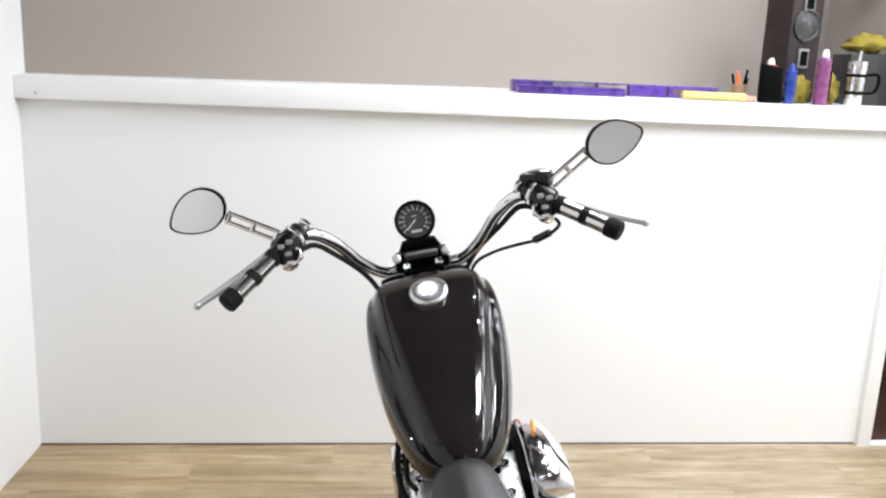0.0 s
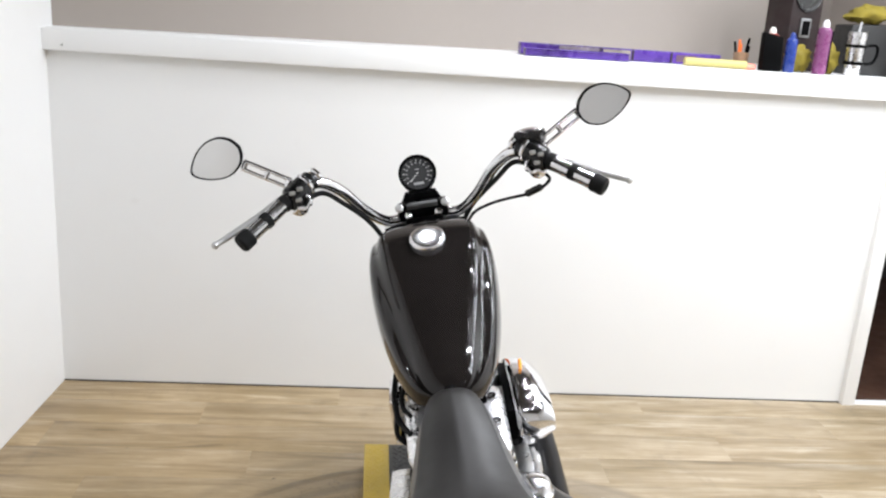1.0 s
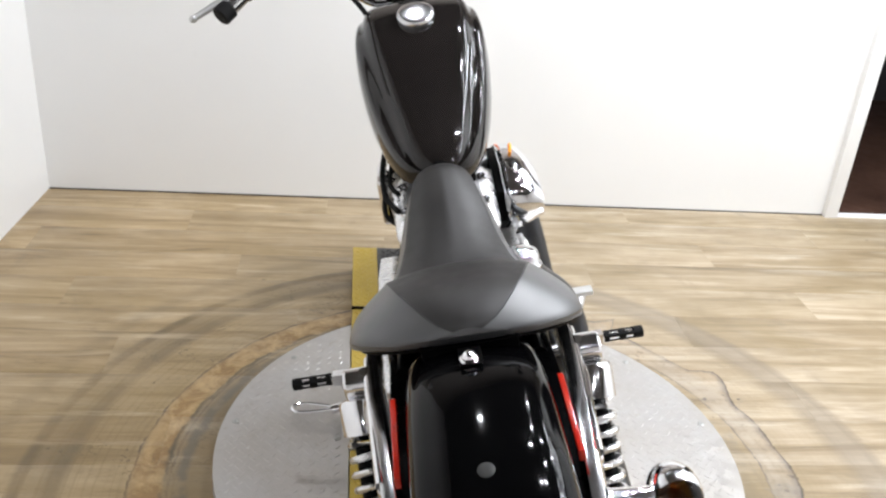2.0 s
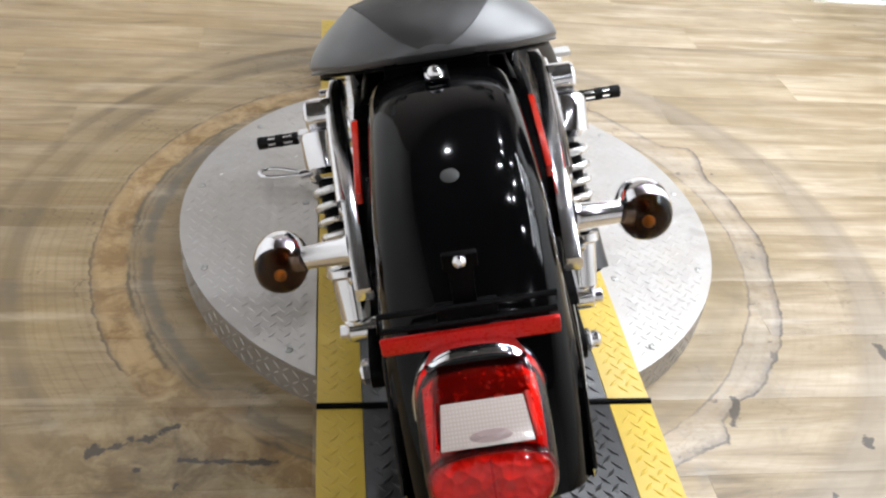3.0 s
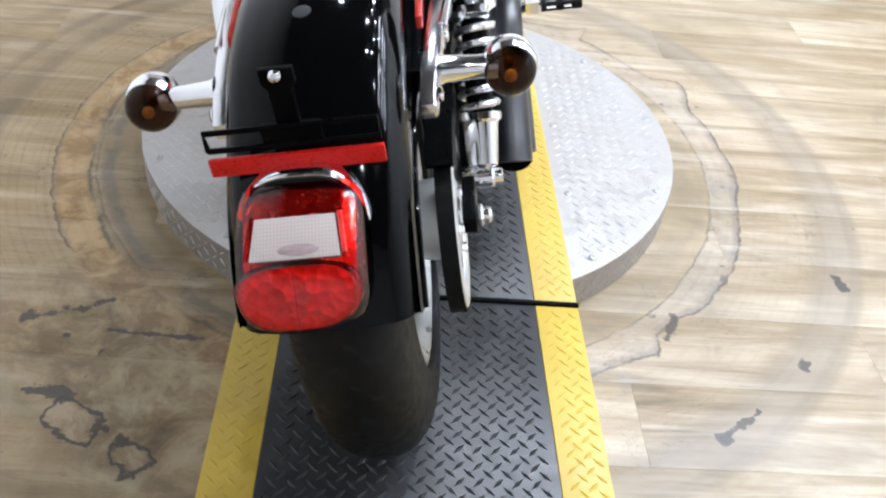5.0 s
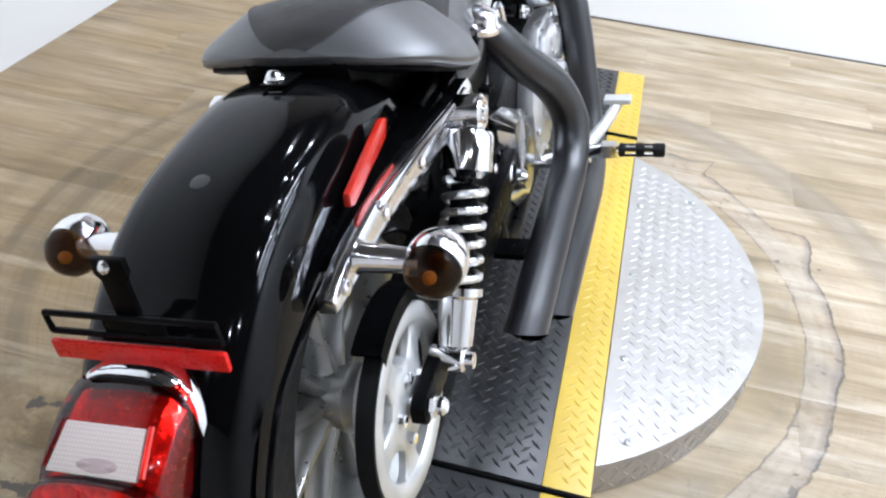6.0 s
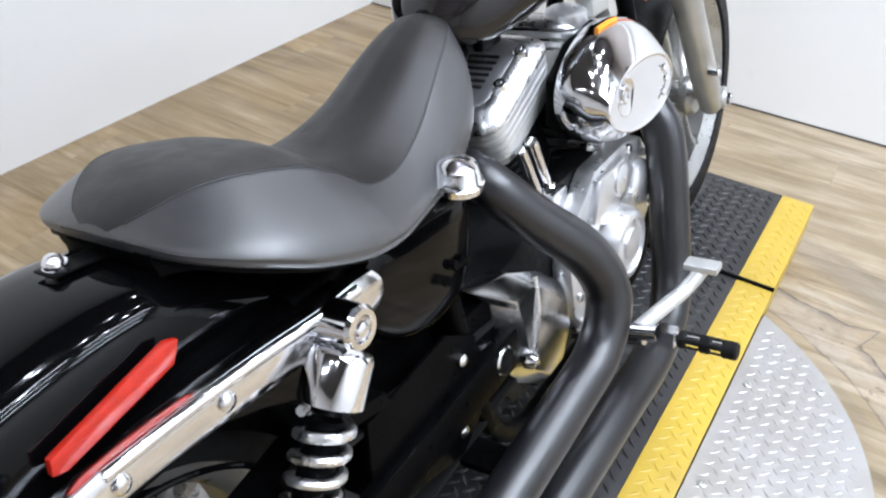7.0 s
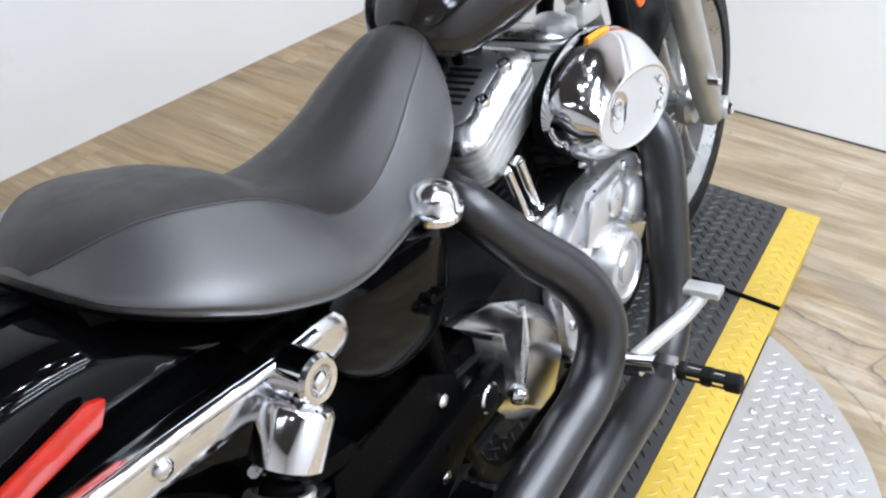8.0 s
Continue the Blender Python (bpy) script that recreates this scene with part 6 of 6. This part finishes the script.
    outline = [(0.350, 1.192), (0.358, 1.214), (0.380, 1.232), (0.410, 1.236), (0.440, 1.226), (0.464, 1.208), (0.472, 1.194), (0.462, 1.178), (0.436, 1.160), (0.402, 1.150), (0.372, 1.158), (0.356, 1.174)]
    ring = [r[0] for r in smooth_rows([[Vector((sx * p[0], 0, p[1]))] for p in outline + outline[:1]], 4)[:-1]]
    c = sum(ring, Vector()) / len(ring)
    ring = [c + Matrix.Rotation(radians(-9 if sx > 0 else -22), 3, "Y") @ (p - c) + Vector((0, 0, -0.002 if sx > 0 else 0.006)) for p in ring]
    c = sum(ring, Vector()) / len(ring)
    tilt = Matrix.Rotation(radians(sx * 6), 3, "Z")

    def mirror_ring(k, y):
        return [Vector((0, 0.205, 0)) + c + tilt @ Vector(((p - c).x * k, y, (p - c).z * k)) for p in ring]

    mirror = part("mirror", Shape().grid([mirror_ring(0.93, -0.004), mirror_ring(1.0, -0.006), mirror_ring(1.0, 0.002), mirror_ring(0.94, 0.012), mirror_ring(0.7, 0.020), mirror_ring(0.05, 0.023)], close_u=True, cap=True), BLACK_PLASTIC, bike, "black teardrop mirror shell")
    part("mirror_glass", Shape().grid([mirror_ring(0.925, -0.0048), mirror_ring(0.92, -0.0065), mirror_ring(0.5, -0.0068), mirror_ring(0.02, -0.0069)], close_u=True, cap=True), MIRROR_GLASS, mirror, "mirror glass")
mc = part("master_cylinder", Shape().box((0.248, 0.200, 1.145), (0.062, 0.042, 0.030), Matrix.Rotation(-0.45, 3, "Z")), GLOSS_BLACK, bike, "black brake fluid reservoir", bevel=0.007)
part("reservoir_lid", Shape().ball((0.250, 0.198, 1.160), 0.026, 1.0, 0.72, 0.22), CHROME, mc, "oval chrome reservoir lid")

# cables
cable = part("throttle_cable", Shape().tube([(0.262, 0.150, 1.075), (0.272, 0.158, 1.055), (0.240, 0.19, 1.028), (0.182, 0.23, 1.013), (0.143, 0.26, 0.999), (0.109, 0.29, 0.976), (0.085, 0.31, 0.93), (0.05, 0.31, 0.88)], 0.0036, 8), RUBBER, bike, "black throttle cable")
part("cable_joint", Shape().rod((0.256, 0.176, 1.040), (0.226, 0.200, 1.024), 0.008, 12), GLOSS_BLACK, cable, "black cable adjuster")
part("brake_line", Shape().tube([(0.24, 0.186, 1.090), (0.205, 0.198, 1.097), (0.168, 0.240, 1.058), (0.12, 0.295, 1.005), (0.09, 0.32, 0.96)], 0.0058, 8), RUBBER, bike, "black brake line along the handlebar")
part("clutch_cable", Shape().tube([(-0.25, 0.168, 1.086), (-0.205, 0.198, 1.096), (-0.168, 0.238, 1.058), (-0.125, 0.285, 1.000), (-0.10, 0.30, 0.95), (-0.085, 0.30, 0.90)], 0.0055, 8), RUBBER, bike, "black clutch cable")
part("hose", Shape().tube([(-0.10, 0.08, 0.74), (-0.115, 0.02, 0.70), (-0.112, -0.05, 0.672), (-0.09, -0.10, 0.66)], 0.006, 8), RUBBER, bike, "black rubber hose")
part("hose", Shape().tube([(-0.09, 0.0, 0.73), (-0.10, -0.04, 0.695), (-0.085, -0.075, 0.685)], 0.005, 8), RUBBER, bike, "black rubber hose")
part("seat_bracket", Shape().box((0.058, -0.075, 0.708), (0.018, 0.05, 0.02)), BLACK_METAL, bike, bevel=0.006)
part("bracket_bolt", Shape().lathe((0.070, -0.065, 0.722), (0.3, 0, 1), [(0, 0.010), (0.006, 0.010), (0.008, 0.006)], 14), CHROME, bike)
part("horn_strap", Shape().tube([(0.11, 0.335, 0.78), (0.125, 0.33, 0.70), (0.122, 0.318, 0.655), (0.112, 0.325, 0.70), (0.10, 0.345, 0.78)], 0.005, 8), ORANGE, bike, "orange plastic strap loop")

# ---- things on the ledge ----
Z = LEDGE + 0.001
PURPLE = varied("purple_card", (0.065, 0.026, 0.21), 0.3, 0, 0, 0.45, 6)
box = thing("banner_box", "long purple cardboard tube box lying on the ledge", "box", pose(0.64, 1.86, Z, 0, 0, -1))
part("body", Shape().box((0, 0, 0.022), (0.80, 0.09, 0.044)), PURPLE, box, bevel=0.004)
WRAP = varied("clouded_plastic_wrap", (0.20, 0.17, 0.19), 0.2, 0, 0.3, 0.5, 14)
part("label", Shape().box((-0.02, -0.0465, 0.022), (0.11, 0.002, 0.034)), varied("grey_card", (0.24, 0.21, 0.17), 0.5, 0, 0, 0.4, 25), box, "pale printed label")
part("wrap", Shape().box((-0.165, -0.0465, 0.022), (0.17, 0.002, 0.038)), WRAP, box, "clouded clear plastic wrap", bevel=0.0008)
for x in (-0.085, 0.045, 0.20):
    part("end_band", Shape().box((x, -0.047, 0.022), (0.008, 0.003, 0.042)), varied("dark_band", (0.03, 0.02, 0.035), 0.4), box)
part("label", Shape().box((0.26, -0.0465, 0.022), (0.08, 0.002, 0.026)), varied("mauve_card", (0.11, 0.06, 0.10), 0.6), box)
flat = thing("purple_tray", "flat purple plastic tray on the ledge", "tray", pose(0.44, 1.745, Z))
part("base", Shape().box((0, 0, 0.012), (0.40, 0.07, 0.024)), PURPLE, flat, bevel=0.003)
part("rim", Shape().tube([(-0.2, -0.035, 0.026), (0.2, -0.035, 0.026), (0.2, 0.035, 0.026), (-0.2, 0.035, 0.026), (-0.2, -0.035, 0.026)], 0.003, 6, smooth=False), PURPLE, flat)
solid("paper_roll", Shape().rod((0.86, 1.72, Z + 0.016), (1.10, 1.70, Z + 0.016), 0.016), varied("yellow_paper", (0.50, 0.43, 0.16), 0.6), "yellow paper roll lying on the ledge", "paper roll")
solid("pink_tape", Shape().torus((1.105, 1.735, Z + 0.011), (0, 0, 1), 0.035, 0.011), varied("pink_tape", (0.85, 0.25, 0.18), 0.5), "pink tape roll lying on the ledge", "tape")
WOOD = varied("dark_red_wood", (0.014, 0.0042, 0.004), 0.6, 0, 0.0, 0.3, 5)
spk = thing("loudspeaker", "dark red wooden loudspeaker standing on the ledge", "loudspeaker", pose(1.370, 1.94, Z, 0, 0, 14))
part("cabinet", Shape().box((0, 0, 0.21), (0.148, 0.15, 0.42)), WOOD, spk, bevel=0.004)
part("cone", Shape().lathe((0.0, -0.0755, 0.295), (0, -1, 0), [(0, 0.062), (0.008, 0.062), (0.010, 0.056), (0.003, 0.050), (0.006, 0.040), (0.012, 0.022), (0.016, 0.002)], 36), varied("grey_cone", (0.05, 0.05, 0.05), 0.25), spk, "round grey speaker cone")
for z in (0.385, 0.17):
    part("tweeter", Shape().box((0, -0.079, z), (0.05, 0.008, 0.075)), varied("silver_plastic", (0.25, 0.25, 0.25), 0.35, 0.5), spk, "silver framed horn", bevel=0.003)
    part("horn_opening", Shape().box((0, -0.084, z), (0.034, 0.002, 0.055)), BLACK_PLASTIC, spk)


def can(name, x, y, r, h, colour, cap, label):
    t = thing(name, label, "spray can", pose(x, y, Z))
    part("can", Shape().lathe((0, 0, 0), (0, 0, 1), [(0, r * 0.9), (0.003, r), (h * 0.80, r), (h * 0.83, r * 0.92), (h * 0.86, r * 0.6)], 24), colour, t)
    part("cap", Shape().lathe((0, 0, h * 0.86), (0, 0, 1), [(0, r * 0.55), (h * 0.08, r * 0.5), (h * 0.14, r * 0.25)], 16), cap, t)
    return t


BLUE, PINK, YELLOW = varied("blue_print", (0.012, 0.036, 0.22), 0.3), varied("pink_print", (0.18, 0.05, 0.14), 0.3), varied("yellow_cloth", (0.22, 0.17, 0.015), 0.8)
can("spray_can", 1.268, 1.70, 0.021, 0.150, BLUE, BLUE, "small blue spray can standing on the ledge")
t = can("spray_can", 1.392, 1.70, 0.026, 0.205, PINK, varied("white_cap", (0.7, 0.7, 0.7), 0.4), "pink and black spray can standing on the ledge")
part("label", Shape().lathe((0, 0, 0.01), (0, 0, 1), [(0, 0.0263), (0.14, 0.0263)], 24), PINK, t)
part("dark_band", Shape().box((0.022, 0, 0.09), (0.012, 0.03, 0.15)), BLACK_PLASTIC, t, bevel=0.003)
cup = thing("steel_tumbler", "brushed steel tumbler in a black wire holder", "tumbler", pose(1.525, 1.70, Z))
part("cup", Shape().lathe((0, 0, 0), (0, 0, 1), [(0, 0.026), (0.004, 0.028), (0.15, 0.034), (0.165, 0.034), (0.168, 0.030), (0.16, 0.0)], 28), POLISHED, cup)
part("straw", Shape().rod((0.0, 0, 0.15), (0.006, 0, 0.205), 0.005), varied("grey_straw", (0.4, 0.4, 0.4), 0.4), cup)
part("holder", Shape().torus((0, 0, 0.05), (0, 0, 1), 0.034, 0.006).torus((0, 0, 0.115), (0, 0, 1), 0.036, 0.006).tube([(0.034, 0, 0.115), (0.075, -0.01, 0.12), (0.085, -0.01, 0.09), (0.07, -0.01, 0.055), (0.034, 0, 0.05)], 0.006), BLACK_METAL, cup, "black wire holder")
solid("black_case", Shape().prism([(-0.045, 0), (0.035, 0), (0.025, 0.13), (-0.05, 0.145)], "y", -0.02, 0.02), BLACK_PLASTIC, "black plastic case leaning upright on the ledge", "case", bevel=0.006, m=pose(1.205, 1.715, Z))
t = thing("brush_pot", "small pot of orange-handled tools on the ledge", "pot", pose(1.115, 1.80, Z))
part("pot", Shape().lathe((0, 0, 0), (0, 0, 1), [(0, 0.026), (0.06, 0.030), (0.062, 0.027), (0.01, 0.023), (0.01, 0.001)], 20), varied("tan_pot", (0.3, 0.2, 0.12), 0.6), t)
for k in range(5):
    a = k * 1.3
    part("handle", Shape().rod((0.012 * math.cos(a), 0.012 * math.sin(a), 0.012), (0.03 * math.cos(a), 0.03 * math.sin(a), 0.085 + 0.008 * k), 0.005, 8), ORANGE if k % 2 else BLACK_PLASTIC, t)
t = can("spray_can", 1.222, 1.78, 0.026, 0.165, varied("red_print", (0.25, 0.04, 0.03), 0.3), varied("cream_cap", (0.7, 0.68, 0.62), 0.4), "dark red spray can with a white cap")


def crumple(name, x, y, z, sx, sy, sz, material, label, seed):
    s = Shape()
    rows = []
    for j in range(13):
        a = math.pi * j / 12
        row = []
        for k in range(22):
            b = k * math.tau / 22
            p = Vector((math.sin(a) * math.cos(b), math.sin(a) * math.sin(b), math.cos(a)))
            q = 1 + 0.45 * noise.noise(p * 2.3 + Vector((seed, 0, 0))) + 0.2 * noise.noise(p * 6 + Vector((0, seed, 0)))
            row.append((sx * p.x * q, sy * p.y * q, max(0.0, sz + sz * p.z * q)))
        rows.append(row)
    s.grid(rows, close_u=True)
    return solid(name, s, material, label, "cloth", m=pose(x, y, z), smooth=80)


crumple("yellow_cloth", 1.335, 1.775, Z, 0.05, 0.04, 0.05, YELLOW, "crumpled yellow cloth on the ledge", 1.0)
crumple("yellow_cloth", 1.46, 1.785, Z, 0.045, 0.05, 0.055, YELLOW, "crumpled yellow cloth beside the cans", 5.0)
rack = thing("bottle_crate", "dark plastic crate at the back of the ledge", "crate", pose(1.655, 1.92, Z))
part("crate", Shape().prism([(-0.075, 0), (0.12, 0), (0.12, 0.205), (-0.07, 0.195)], "y", -0.06, 0.08), varied("grey_crate", (0.02, 0.02, 0.02), 0.5), rack, bevel=0.008)
crumple("yellow_towel", 1.675, 1.905, Z + 0.202, 0.085, 0.06, 0.036, YELLOW, "yellow towel draped over a crate", 9.0)
br = thing("wall_bracket", "black metal bracket fixed high on the wall", "bracket", pose(1.72, 2.05, 1.90))
part("arm", Shape().box((0, 0, 0), (0.17, 0.13, 0.022)), BLACK_METAL, br, bevel=0.004)
part("plate", Shape().box((0.074, 0, -0.02), (0.012, 0.10, 0.08)), BLACK_METAL, br, bevel=0.003)
s = Shape().lathe((0, 0, 0), (0, -1, 0), [(0, 0.004), (0.002, 0.004), (0.003, 0.001)], 10)
solid("nail", s, CAST, "small nail head in the ledge board", "nail", m=pose(-1.425, BACK - 0.041, 1.300))

# ---- floor planks ----
PL, PW = 1.22, 0.183
plank = Shape().box((0, 0, -0.004), (PL - 0.0004, PW - 0.0004, 0.008)).mesh("plank", FLOOR, 0.0002)
y, j = BACK + 0.02 - PW / 2, 0
while y - PW / 2 > REAR - 0.12:
    x = LEFT - 0.1 - (j * 0.41 % 1.0) * PL + PL / 2
    while x + PL / 2 < LEFT - 0.05:
        x += PL
    while x - PL / 2 < RIGHT:
        ob = new("plank", plank)
        ob.parent = floor
        x0, x1 = max(x - PL / 2, LEFT - 0.06), min(x + PL / 2, RIGHT + 0.05)
        ob.location = ((x0 + x1) / 2, y, 0)
        ob.scale.x = (x1 - x0) / PL
        x += PL
    y -= PW
    j += 1
